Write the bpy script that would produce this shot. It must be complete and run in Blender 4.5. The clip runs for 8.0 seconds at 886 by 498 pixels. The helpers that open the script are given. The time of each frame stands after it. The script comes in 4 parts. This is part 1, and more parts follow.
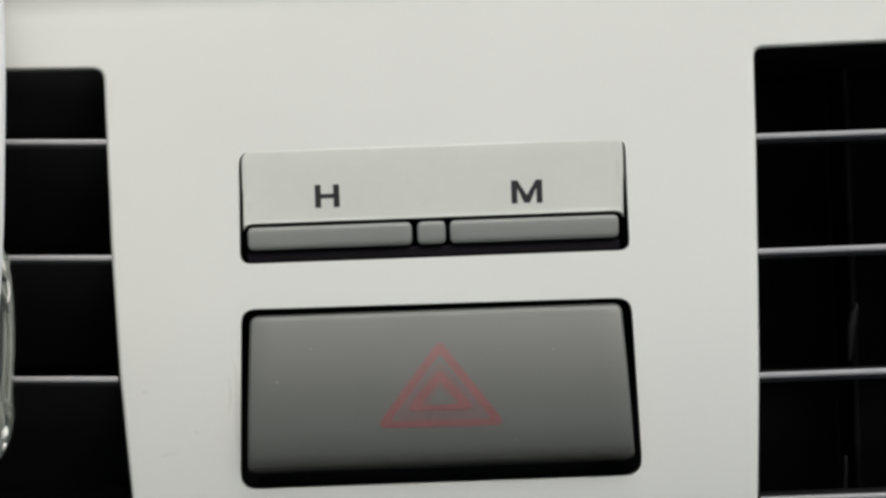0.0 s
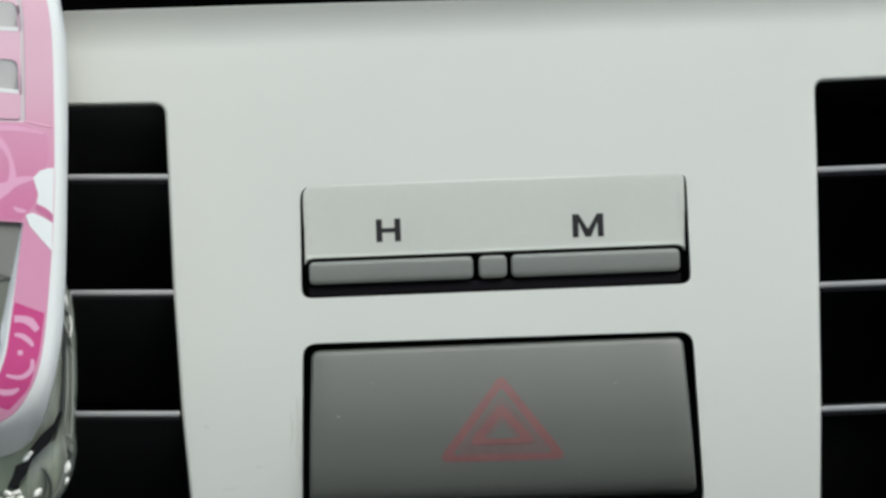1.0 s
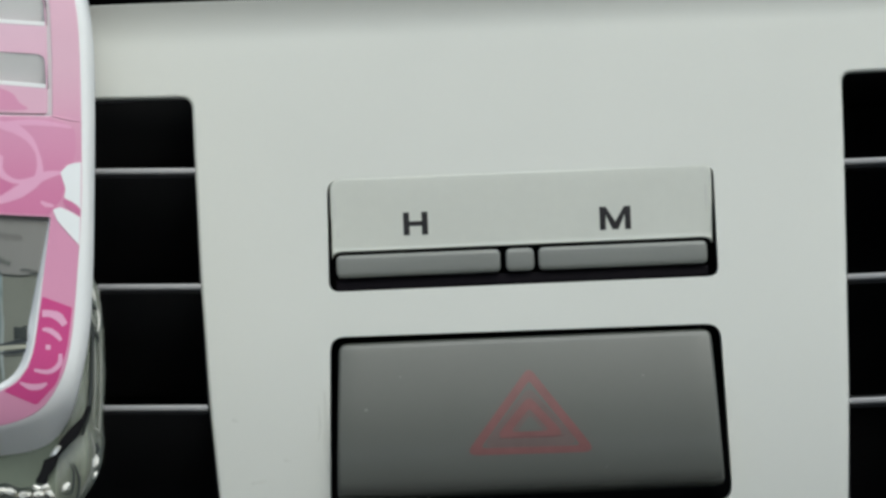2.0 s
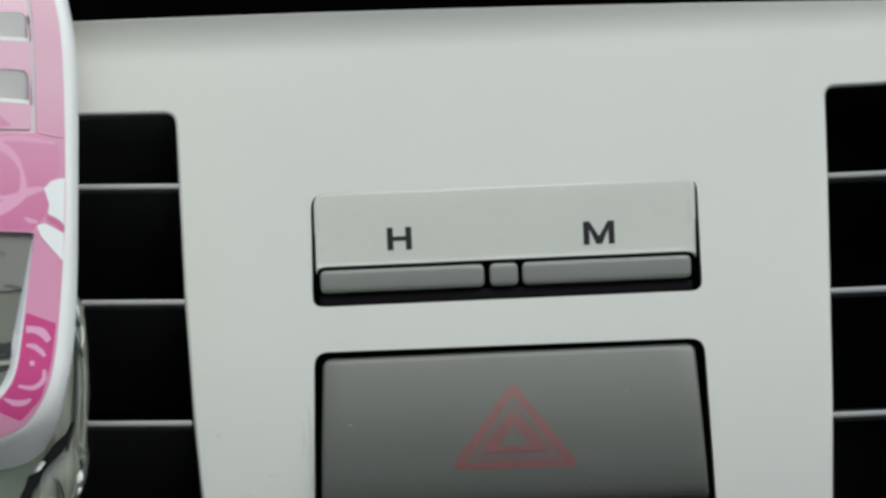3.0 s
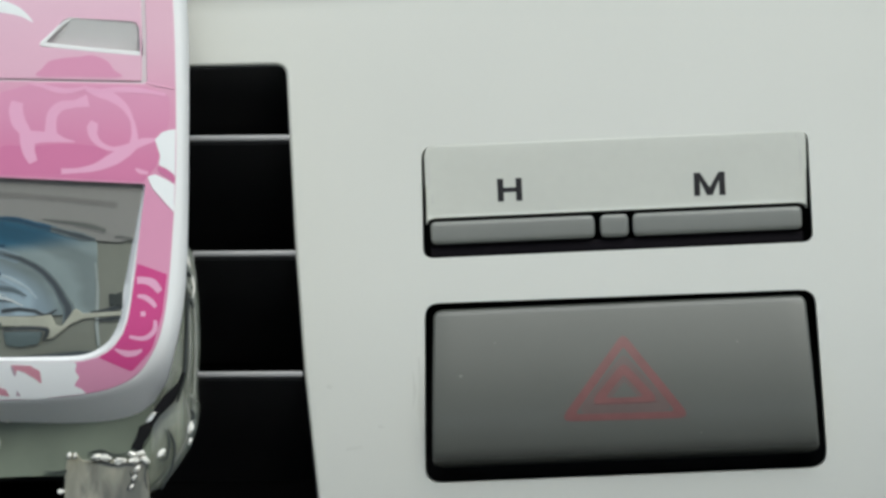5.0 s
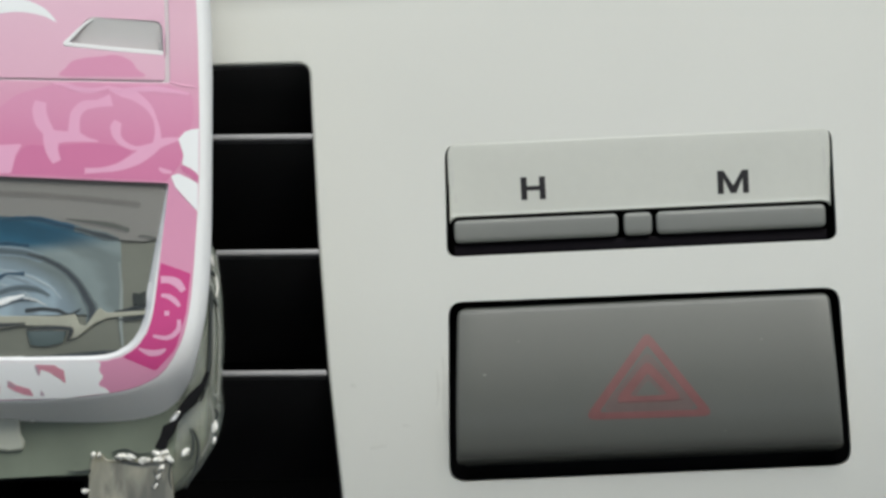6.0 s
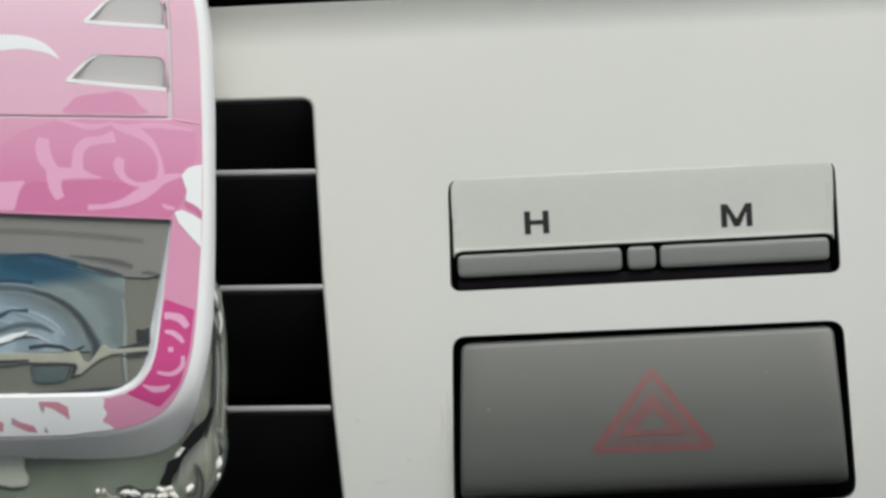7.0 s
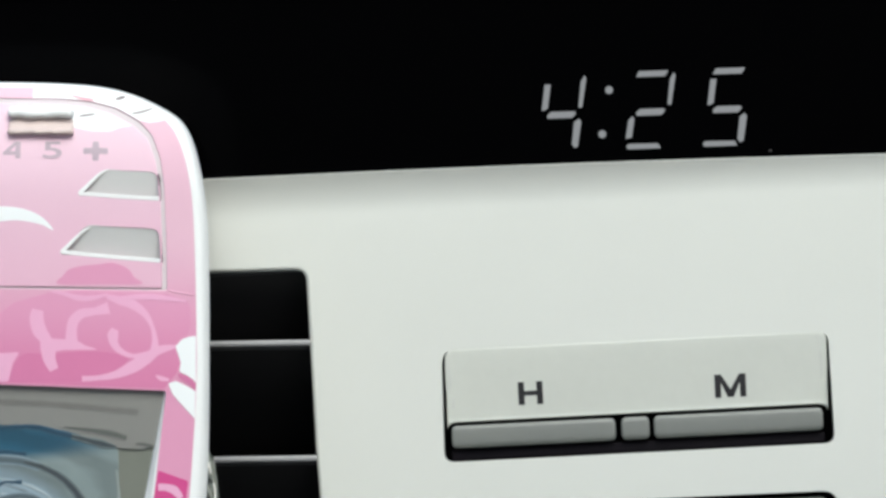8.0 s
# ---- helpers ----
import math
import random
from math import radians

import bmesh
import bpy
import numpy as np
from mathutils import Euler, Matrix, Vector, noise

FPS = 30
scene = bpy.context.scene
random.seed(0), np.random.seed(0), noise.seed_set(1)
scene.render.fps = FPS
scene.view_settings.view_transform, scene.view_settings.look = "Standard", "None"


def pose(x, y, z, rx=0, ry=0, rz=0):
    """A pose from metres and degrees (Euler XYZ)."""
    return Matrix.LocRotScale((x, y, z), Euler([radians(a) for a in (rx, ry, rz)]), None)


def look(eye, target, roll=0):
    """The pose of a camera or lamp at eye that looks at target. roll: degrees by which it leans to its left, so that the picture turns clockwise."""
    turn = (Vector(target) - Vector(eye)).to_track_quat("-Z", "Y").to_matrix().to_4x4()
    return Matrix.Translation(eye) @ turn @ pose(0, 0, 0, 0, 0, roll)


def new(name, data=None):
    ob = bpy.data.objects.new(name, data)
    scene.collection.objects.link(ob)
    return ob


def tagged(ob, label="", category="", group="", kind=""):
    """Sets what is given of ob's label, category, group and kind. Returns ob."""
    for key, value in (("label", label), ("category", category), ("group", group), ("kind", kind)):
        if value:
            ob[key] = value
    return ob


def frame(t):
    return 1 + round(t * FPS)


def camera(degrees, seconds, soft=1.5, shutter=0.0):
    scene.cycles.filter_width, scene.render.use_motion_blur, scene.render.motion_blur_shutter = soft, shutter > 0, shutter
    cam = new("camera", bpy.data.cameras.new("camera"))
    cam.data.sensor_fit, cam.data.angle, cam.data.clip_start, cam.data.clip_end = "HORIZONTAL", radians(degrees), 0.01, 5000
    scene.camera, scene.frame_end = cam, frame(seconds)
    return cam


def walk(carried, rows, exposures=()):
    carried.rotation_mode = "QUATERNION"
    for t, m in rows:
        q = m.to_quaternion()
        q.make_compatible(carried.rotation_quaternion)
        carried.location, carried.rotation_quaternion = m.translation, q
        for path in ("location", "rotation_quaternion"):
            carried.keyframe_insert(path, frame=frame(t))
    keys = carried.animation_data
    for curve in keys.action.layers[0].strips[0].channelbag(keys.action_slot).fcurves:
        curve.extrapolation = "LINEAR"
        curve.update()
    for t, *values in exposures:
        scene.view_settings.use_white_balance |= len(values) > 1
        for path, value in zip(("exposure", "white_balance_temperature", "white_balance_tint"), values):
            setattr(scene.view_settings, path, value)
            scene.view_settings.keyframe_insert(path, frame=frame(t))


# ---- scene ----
from mathutils.geometry import tessellate_polygon

MM = 0.001
# The fascia leans back; its own plane is x right, y into the dashboard, z up, in millimetres from BASE.
BASE = pose(0, 0, 0.86, -22)
cam = camera(12.0, 8.0, soft=3.0)
DISTANCE = 454.83
# seconds, yaw, pitch, roll, and the hand's drift in millimetres
ROWS = [
    (0.0, -0.000, 0.000, 2.100, 0.000, 0.000, -0.000),
    (0.2, 0.090, 0.018, 2.094, 0.082, 0.026, -0.193),
    (0.5, 0.258, 0.129, 2.086, 0.205, 0.064, -0.481),
    (0.7, 0.314, 0.337, 2.139, -0.277, -0.021, -0.614),
    (1.0, 0.689, 0.596, 2.218, -1.000, -0.147, -0.812),
    (1.2, 0.864, 0.605, 2.272, -1.191, -0.077, -0.776),
    (1.5, 1.006, 0.550, 2.353, -1.476, 0.028, -0.721),
    (1.7, 1.066, 0.522, 2.377, -1.458, -0.003, -0.672),
    (2.8, 0.757, 0.429, 2.505, -1.360, -0.176, -0.403),
    (3.0, 0.791, 0.654, 2.528, -1.342, -0.207, -0.354),
    (3.2, 0.992, 1.172, 2.581, -1.131, -0.332, 0.332),
    (3.3, 1.149, 1.287, 2.608, -1.025, -0.394, 0.676),
    (3.5, 1.812, 1.813, 2.660, -0.813, -0.518, 1.362),
    (3.7, 2.323, 1.723, 2.651, -0.734, -0.441, 1.146),
    (4.0, 2.470, 1.437, 2.637, -0.614, -0.325, 0.821),
    (4.2, 2.442, 1.042, 2.557, -0.628, -0.331, 0.381),
    (4.3, 2.432, 0.765, 2.517, -0.634, -0.334, 0.161),
    (4.5, 2.392, 0.337, 2.437, -0.648, -0.341, -0.280),
    (4.7, 2.361, 0.082, 2.460, -0.617, -0.332, -0.267),
    (5.8, 2.723, 0.024, 2.584, -0.446, -0.286, -0.198),
    (6.0, 2.756, 0.030, 2.607, -0.415, -0.277, -0.185),
    (6.2, 2.796, 0.052, 2.667, -0.344, -0.245, -0.052),
    (6.5, 2.814, 0.096, 2.757, -0.238, -0.197, 0.149),
    (6.8, 2.834, 0.177, 2.811, -0.230, -0.168, 0.546),
    (7.0, 2.808, 0.377, 2.847, -0.225, -0.149, 0.812),
    (7.2, 2.787, 0.956, 2.829, -0.105, -0.319, 0.802),
    (7.3, 2.766, 1.303, 2.820, -0.045, -0.405, 0.797),
    (7.5, 2.733, 1.934, 2.802, 0.075, -0.575, 0.787),
    (7.7, 2.649, 2.292, 2.846, -0.103, -0.529, 1.031),
    (8.0, 2.587, 2.616, 2.911, -0.371, -0.460, 1.396),
]


def eye_pose(yaw, pitch, roll, x, y, z):
    spot = pose(x * MM, (y - DISTANCE) * MM, z * MM, 0, 0, yaw)
    return BASE @ spot @ pose(0, 0, 0, pitch) @ pose(0, 0, 0, 0, roll) @ pose(0, 0, 0, 90)


EXPOSURES = [
    (0.0, 0.36, 6480, 8), (0.5, 0.34, 6430, 7), (1.0, 0.30, 6180, 2.5), (1.5, 0.20, 6170, 2), (3.0, 0.15, 6170, 2.5),
    (3.5, 0.30, 6130, 2), (4.0, 0.37, 6170, 2), (4.5, 0.26, 6170, 2), (6.0, 0.25, 6350, 5), (6.5, 0.25, 6400, 6),
    (7.0, 0.26, 6400, 6), (7.5, 0.30, 6400, 6), (8.0, 0.50, 6230, 3),
]
walk(cam, [(t, eye_pose(*r)) for t, *r in ROWS], EXPOSURES)

# ---- light ----
world = bpy.data.worlds.new("world")
scene.world = world
world.use_nodes = True
wn = world.node_tree.nodes
sky = wn.new("ShaderNodeTexSky")
sky.sky_type, sky.sun_disc = "NISHITA", False
sky.sun_elevation, sky.sun_rotation = radians(50), radians(150)
sky.air_density, sky.dust_density = 1.0, 4.0
wn["Background"].inputs["Strength"].default_value = 0.14
world.node_tree.links.new(sky.outputs["Color"], wn["Background"].inputs["Color"])
sun = new("sun", bpy.data.lights.new("sun", "SUN"))
sun.data.energy, sun.data.angle, sun.data.color = 2.2, radians(40), (1.0, 0.97, 0.92)
sun.matrix_world = look((0.35, -0.75, 3.0), (0, 0, 0.86))


# ---- materials ----
def material(name, colour, rough=0.5, metal=0.0, grain=0.04, size=900.0, bump=0.02, wear=0.05, wear_size=60.0, coat=0.0):
    """A painted or moulded surface: fine grain and relief, and slow unevenness of tone and gloss."""
    m = bpy.data.materials.new(name)
    m.use_nodes = True
    n, l = m.node_tree.nodes, m.node_tree.links
    b = n["Principled BSDF"]
    b.inputs["Metallic"].default_value = metal
    b.inputs["Coat Weight"].default_value = coat
    b.inputs["Coat Roughness"].default_value = 0.15
    where = n.new("ShaderNodeTexCoord")
    fine, slow = n.new("ShaderNodeTexNoise"), n.new("ShaderNodeTexNoise")
    for tex, scale in ((fine, size), (slow, wear_size)):
        tex.inputs["Scale"].default_value = scale
        tex.inputs["Detail"].default_value = 4.0
        l.new(where.outputs["Object"], tex.inputs["Vector"])
    both = n.new("ShaderNodeMath")
    both.operation = "MULTIPLY_ADD"
    l.new(fine.outputs["Fac"], both.inputs[0])
    both.inputs[1].default_value = grain
    tone = n.new("ShaderNodeMath")
    tone.operation = "MULTIPLY_ADD"
    l.new(slow.outputs["Fac"], tone.inputs[0])
    tone.inputs[1].default_value = wear
    tone.inputs[2].default_value = 1.0 - 0.5 * (wear + grain)
    l.new(tone.outputs[0], both.inputs[2])
    mix = n.new("ShaderNodeVectorMath")
    mix.operation = "SCALE"
    mix.inputs[0].default_value = colour
    l.new(both.outputs[0], mix.inputs["Scale"])
    l.new(mix.outputs[0], b.inputs["Base Color"])
    gloss = n.new("ShaderNodeMapRange")
    gloss.inputs["To Min"].default_value, gloss.inputs["To Max"].default_value = rough * 0.85, min(1.0, rough * 1.15)
    l.new(slow.outputs["Fac"], gloss.inputs["Value"])
    l.new(gloss.outputs[0], b.inputs["Roughness"])
    relief = n.new("ShaderNodeBump")
    relief.inputs["Strength"].default_value = bump
    relief.inputs["Distance"].default_value = 0.0002
    l.new(fine.outputs["Fac"], relief.inputs["Height"])
    l.new(relief.outputs[0], b.inputs["Normal"])
    return m


def glass(name, colour, rough=0.02, ior=1.45):
    m = bpy.data.materials.new(name)
    m.use_nodes = True
    n, l = m.node_tree.nodes, m.node_tree.links
    b = n["Principled BSDF"]
    b.inputs["Base Color"].default_value = (*colour, 1)
    b.inputs["Transmission Weight"].default_value = 1.0
    b.inputs["Roughness"].default_value = rough
    b.inputs["IOR"].default_value = ior
    where, tex, relief = n.new("ShaderNodeTexCoord"), n.new("ShaderNodeTexNoise"), n.new("ShaderNodeBump")
    tex.inputs["Scale"].default_value = 160.0
    relief.inputs["Strength"].default_value = 0.02
    relief.inputs["Distance"].default_value = 0.001
    l.new(where.outputs["Object"], tex.inputs["Vector"])
    l.new(tex.outputs["Fac"], relief.inputs["Height"])
    l.new(relief.outputs[0], b.inputs["Normal"])
    return m


def lit(name, colour, strength):
    m = bpy.data.materials.new(name)
    m.use_nodes = True
    b = m.node_tree.nodes["Principled BSDF"]
    b.inputs["Base Color"].default_value = (0.02, 0.02, 0.02, 1)
    b.inputs["Emission Color"].default_value = (*colour, 1)
    b.inputs["Emission Strength"].default_value = strength
    return m


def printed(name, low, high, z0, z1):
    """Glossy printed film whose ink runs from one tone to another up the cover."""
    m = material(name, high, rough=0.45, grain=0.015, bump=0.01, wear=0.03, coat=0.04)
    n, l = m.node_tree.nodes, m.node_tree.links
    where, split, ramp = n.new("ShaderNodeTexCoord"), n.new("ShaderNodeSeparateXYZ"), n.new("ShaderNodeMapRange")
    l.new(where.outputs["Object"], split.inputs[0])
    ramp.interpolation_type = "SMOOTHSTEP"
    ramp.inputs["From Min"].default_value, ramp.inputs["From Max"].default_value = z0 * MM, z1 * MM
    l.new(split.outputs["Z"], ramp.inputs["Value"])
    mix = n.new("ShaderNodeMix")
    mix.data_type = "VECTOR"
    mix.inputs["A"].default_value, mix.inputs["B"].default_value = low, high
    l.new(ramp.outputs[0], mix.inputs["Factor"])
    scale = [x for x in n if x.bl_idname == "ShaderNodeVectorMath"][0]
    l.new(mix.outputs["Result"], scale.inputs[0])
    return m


SILVER = material("satin_silver_paint", (0.638, 0.65, 0.608), rough=0.48, metal=0.15, grain=0.012, wear=0.05, wear_size=45, bump=0.012)
PLATE = material("satin_switch_paint", (0.62, 0.636, 0.582), rough=0.5, metal=0.1, grain=0.05, wear=0.07, wear_size=120, bump=0.04)
GREY = material("grey_switch_plastic", (0.089, 0.094, 0.084), rough=0.46, grain=0.05, wear=0.06, wear_size=140, bump=0.04, coat=0.1)
KEY = material("grey_key_plastic", (0.178, 0.186, 0.173), rough=0.42, grain=0.05, wear=0.06, wear_size=140, bump=0.04)
LEDGE = material("dark_purplish_plastic", (0.0042, 0.003, 0.0052), rough=0.6, grain=0.2, wear=0.4, wear_size=300, bump=0.05)
BLACK = material("black_plastic", (0.0085, 0.0085, 0.0095), rough=0.7, grain=0.2, wear=0.2, bump=0.05)
GRAINED = material("black_grained_pad", (0.02, 0.02, 0.021), rough=0.7, grain=0.4, size=1400, bump=0.4, wear=0.2)
LENS = material("black_display_lens", (0.0009, 0.0009, 0.0011), rough=0.12, grain=0.05, bump=0.005, wear=0.1)
EDGE = material("grey_slat_edge", (0.28, 0.28, 0.285), rough=0.4, grain=0.06, wear=0.12, wear_size=90)
INK = material("dark_ink", (0.014, 0.013, 0.015), rough=0.6, grain=0.2, wear=0.3, wear_size=400)
RED = material("faded_red_ink", (0.155, 0.063, 0.061), rough=0.45, grain=0.2, wear=0.5, wear_size=300)
BLACK.node_tree.nodes["Principled BSDF"].inputs["Specular IOR Level"].default_value = 0.12
LEDGE.node_tree.nodes["Principled BSDF"].inputs["Specular IOR Level"].default_value = 0.12
LENS.node_tree.nodes["Principled BSDF"].inputs["Specular IOR Level"].default_value = 0.014
SEGMENT = lit("lit_segment", (0.98, 0.965, 1.0), 0.18)
WHITE = material("white_plastic", (0.80, 0.81, 0.80), rough=0.35, grain=0.01, wear=0.03, bump=0.01, coat=0.2)
WHITE_INK = material("white_ink", (0.82, 0.84, 0.84), rough=0.45, grain=0.01, wear=0.02, bump=0.01, coat=0.04)
PALE = material("pale_pink_plastic", (0.56, 0.46, 0.43), rough=0.4, grain=0.03, wear=0.06)
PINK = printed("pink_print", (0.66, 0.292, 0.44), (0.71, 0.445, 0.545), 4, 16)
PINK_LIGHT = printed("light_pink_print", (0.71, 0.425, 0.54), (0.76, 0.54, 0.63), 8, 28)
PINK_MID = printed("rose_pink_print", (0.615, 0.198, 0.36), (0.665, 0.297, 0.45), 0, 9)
PINK_BLOOM = material("bloom_pink_ink", (0.66, 0.29, 0.44), rough=0.45, grain=0.02, wear=0.05, coat=0.04)
PINK_SCROLL = material("scroll_pink_ink", (0.745, 0.385, 0.555), rough=0.45, grain=0.02, wear=0.05, coat=0.04)
ROSE_DEEP = material("deep_rose_ink", (0.595, 0.18, 0.342), rough=0.45, grain=0.02, wear=0.12, wear_size=90, coat=0.04)
MAGENTA = material("magenta_ink", (0.57, 0.06, 0.235), rough=0.45, grain=0.02, wear=0.06, coat=0.04)
DUSTY = material("dusty_rose_ink", (0.60, 0.27, 0.34), rough=0.35, grain=0.03, wear=0.3, wear_size=500, coat=0.2)
GREY_INK = material("grey_ink", (0.45, 0.355, 0.41), rough=0.4, grain=0.1, wear=0.2, wear_size=300)
GLASS = glass("part_diffuse_glass", (0.60, 0.64, 0.54))
# Partly diffuse, its tint standing in for light gathered by the glass.
GLASS.node_tree.nodes["Principled BSDF"].inputs["Transmission Weight"].default_value = 0.72
MEMBRANE = material("grey_green_membrane", (0.152, 0.178, 0.134), rough=0.5, grain=0.1, wear=0.7, wear_size=150)
SCREEN = material("olive_grey_membrane", (0.165, 0.175, 0.145), rough=0.4, grain=0.08, wear=0.25, wear_size=120)
RIDGE = material("pale_grey_moulding", (0.33, 0.335, 0.27), rough=0.3, grain=0.05, wear=0.6, wear_size=350, coat=0.15)
LINER = material("grey_liner", (0.205, 0.203, 0.188), rough=0.5, grain=0.04, wear=0.1)
GLINT = material("bright_painted_glint", (0.75, 0.74, 0.68), rough=0.08, metal=0.6, grain=0.02, wear=0.1)
TEAL = material("grey_teal_gel", (0.09, 0.12, 0.12), rough=0.2, grain=0.05, wear=0.4, wear_size=200, coat=0.4)


def streaked(name, dark, bright, rough, stretch, low=0.35, high=0.65):
    """Moulded glass or gel, its long dark and bright refracted streaks painted in."""
    m = material(name, bright, rough=rough, grain=0.05, wear=0.2, coat=0.6)
    n, l = m.node_tree.nodes, m.node_tree.links
    where, place, tex, ramp, mix = (n.new("ShaderNode" + k) for k in ("TexCoord", "Mapping", "TexNoise", "MapRange", "Mix"))
    place.inputs["Scale"].default_value = stretch
    tex.inputs["Scale"].default_value, tex.inputs["Detail"].default_value, tex.inputs["Distortion"].default_value = 1.0, 3.0, 0.8
    ramp.inputs["From Min"].default_value, ramp.inputs["From Max"].default_value = low, high
    mix.data_type = "VECTOR"
    mix.inputs["A"].default_value, mix.inputs["B"].default_value = dark, bright
    l.new(where.outputs["Object"], place.inputs["Vector"])
    l.new(place.outputs[0], tex.inputs["Vector"])
    l.new(tex.outputs["Fac"], ramp.inputs["Value"])
    l.new(ramp.outputs[0], mix.inputs["Factor"])
    scale = [x for x in n if x.bl_idname == "ShaderNodeVectorMath"][0]
    l.new(mix.outputs["Result"], scale.inputs[0])
    return m


def gel_material():
    """Blue gel paling from its bluest place; its curved ripples' refraction is painted in."""
    m = material("rippled_blue_gel", (0.2, 0.25, 0.27), rough=0.35, grain=0.04, wear=0.35, wear_size=200, coat=0.12)
    n, l = m.node_tree.nodes, m.node_tree.links
    where = n.new("ShaderNodeTexCoord")

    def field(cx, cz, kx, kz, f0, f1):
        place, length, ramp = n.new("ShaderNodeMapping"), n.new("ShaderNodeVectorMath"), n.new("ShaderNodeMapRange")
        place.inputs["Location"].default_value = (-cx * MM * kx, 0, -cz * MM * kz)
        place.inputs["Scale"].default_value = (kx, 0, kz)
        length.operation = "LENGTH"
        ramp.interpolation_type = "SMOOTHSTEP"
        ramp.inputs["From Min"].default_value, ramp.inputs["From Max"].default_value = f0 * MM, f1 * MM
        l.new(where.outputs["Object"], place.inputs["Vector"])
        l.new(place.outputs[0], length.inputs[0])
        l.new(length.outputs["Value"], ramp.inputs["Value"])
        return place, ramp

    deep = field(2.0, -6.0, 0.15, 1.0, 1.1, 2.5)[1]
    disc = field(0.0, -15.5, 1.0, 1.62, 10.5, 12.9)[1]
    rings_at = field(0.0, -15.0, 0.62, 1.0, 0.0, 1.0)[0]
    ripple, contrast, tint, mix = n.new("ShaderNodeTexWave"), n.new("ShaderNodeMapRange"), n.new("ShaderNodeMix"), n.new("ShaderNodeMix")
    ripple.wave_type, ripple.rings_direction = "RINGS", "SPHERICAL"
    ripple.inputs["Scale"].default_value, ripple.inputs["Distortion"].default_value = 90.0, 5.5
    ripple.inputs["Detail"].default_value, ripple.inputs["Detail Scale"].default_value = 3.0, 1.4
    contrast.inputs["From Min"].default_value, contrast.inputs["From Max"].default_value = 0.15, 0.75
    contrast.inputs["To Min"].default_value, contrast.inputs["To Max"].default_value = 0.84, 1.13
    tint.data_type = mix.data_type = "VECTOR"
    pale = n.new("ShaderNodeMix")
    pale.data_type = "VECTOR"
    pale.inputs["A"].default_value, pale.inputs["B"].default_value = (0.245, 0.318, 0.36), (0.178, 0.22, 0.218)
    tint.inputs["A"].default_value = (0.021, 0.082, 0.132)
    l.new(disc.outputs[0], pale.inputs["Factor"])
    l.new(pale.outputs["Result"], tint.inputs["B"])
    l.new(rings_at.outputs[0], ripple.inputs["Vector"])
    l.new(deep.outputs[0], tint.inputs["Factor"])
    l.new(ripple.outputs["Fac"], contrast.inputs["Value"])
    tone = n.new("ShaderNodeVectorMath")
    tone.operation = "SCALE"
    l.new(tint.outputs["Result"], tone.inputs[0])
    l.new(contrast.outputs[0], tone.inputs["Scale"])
    first = [x for x in n if x.bl_idname == "ShaderNodeVectorMath" and x.operation == "SCALE"][0]
    l.new(tone.outputs[0], first.inputs[0])
    bump = [x for x in n if x.bl_idname == "ShaderNodeBump"][0]
    bump.inputs["Strength"].default_value, bump.inputs["Distance"].default_value = 0.2, 0.0004
    l.new(ripple.outputs["Fac"], bump.inputs["Height"])
    return m


GEL = gel_material()
OLIVE = material("dark_olive_gel", (0.15, 0.158, 0.145), rough=0.3, grain=0.08, wear=0.4, wear_size=260, coat=0.1)
PALE_GLINT = material("pale_painted_glint", (0.86, 0.85, 0.78), rough=0.12, grain=0.05, wear=0.3, wear_size=300, coat=0.4)
SHADOW = material("dark_gel_and_painted_shade", (0.03, 0.036, 0.033), rough=0.35, grain=0.1, wear=0.4, wear_size=260)
TAB = material("pale_green_grey_moulding", (0.42, 0.44, 0.37), rough=0.3, grain=0.06, wear=0.4, wear_size=150, coat=0.2)
GLASS_STREAKS = streaked("pale_green_glass_streaks", (0.24, 0.252, 0.212), (0.47, 0.488, 0.41), 0.2, (700, 300, 110))
PALE_STREAK = material("pale_grey_glass_streak", (0.2, 0.21, 0.18), rough=0.2, grain=0.05, wear=0.5, wear_size=300, coat=0.4)
FOOT = streaked("beige_streaked_glass", (0.10, 0.098, 0.072), (0.29, 0.28, 0.21), 0.12, (420, 300, 160))
SLAT = material("worn_black_slat_plastic", (0.0095, 0.0091, 0.01), rough=0.55, grain=0.2, wear=0.3, wear_size=200, bump=0.05)
VANE = material("dark_vane_plastic", (0.004, 0.004, 0.005), rough=0.6)
VANE.node_tree.nodes["Principled BSDF"].inputs["Specular IOR Level"].default_value = 0.12
DUST = material("pale_dust", (0.2, 0.2, 0.19), rough=0.9)
VANE_GLINT = material("painted_vane_glint", (0.012, 0.012, 0.014), rough=0.6, grain=0.2, wear=0.8, wear_size=300)
FAINT = material("faint_dust", (0.05, 0.045, 0.045), rough=0.9)
# Slot floors, greyed against the white plastic to carry their shade.
SLOT_SHADE = material("shade_greyed_slot_plastic", (0.66, 0.66, 0.645), rough=0.55, grain=0.02, wear=0.05)
GROOVE = material("pale_groove_plastic", (0.61, 0.55, 0.57), rough=0.55, grain=0.02, wear=0.05)
# Pale so that the unseen floor and rear wall bounce light back.
BOUNCE_TRIM = material("beige_grey_bounce_trim", (0.36, 0.345, 0.31), rough=0.95, grain=0.2, size=500, bump=0.4)
CLOTH = material("grey_cabin_trim", (0.42, 0.41, 0.39), rough=0.9, grain=0.1, size=400, bump=0.1)


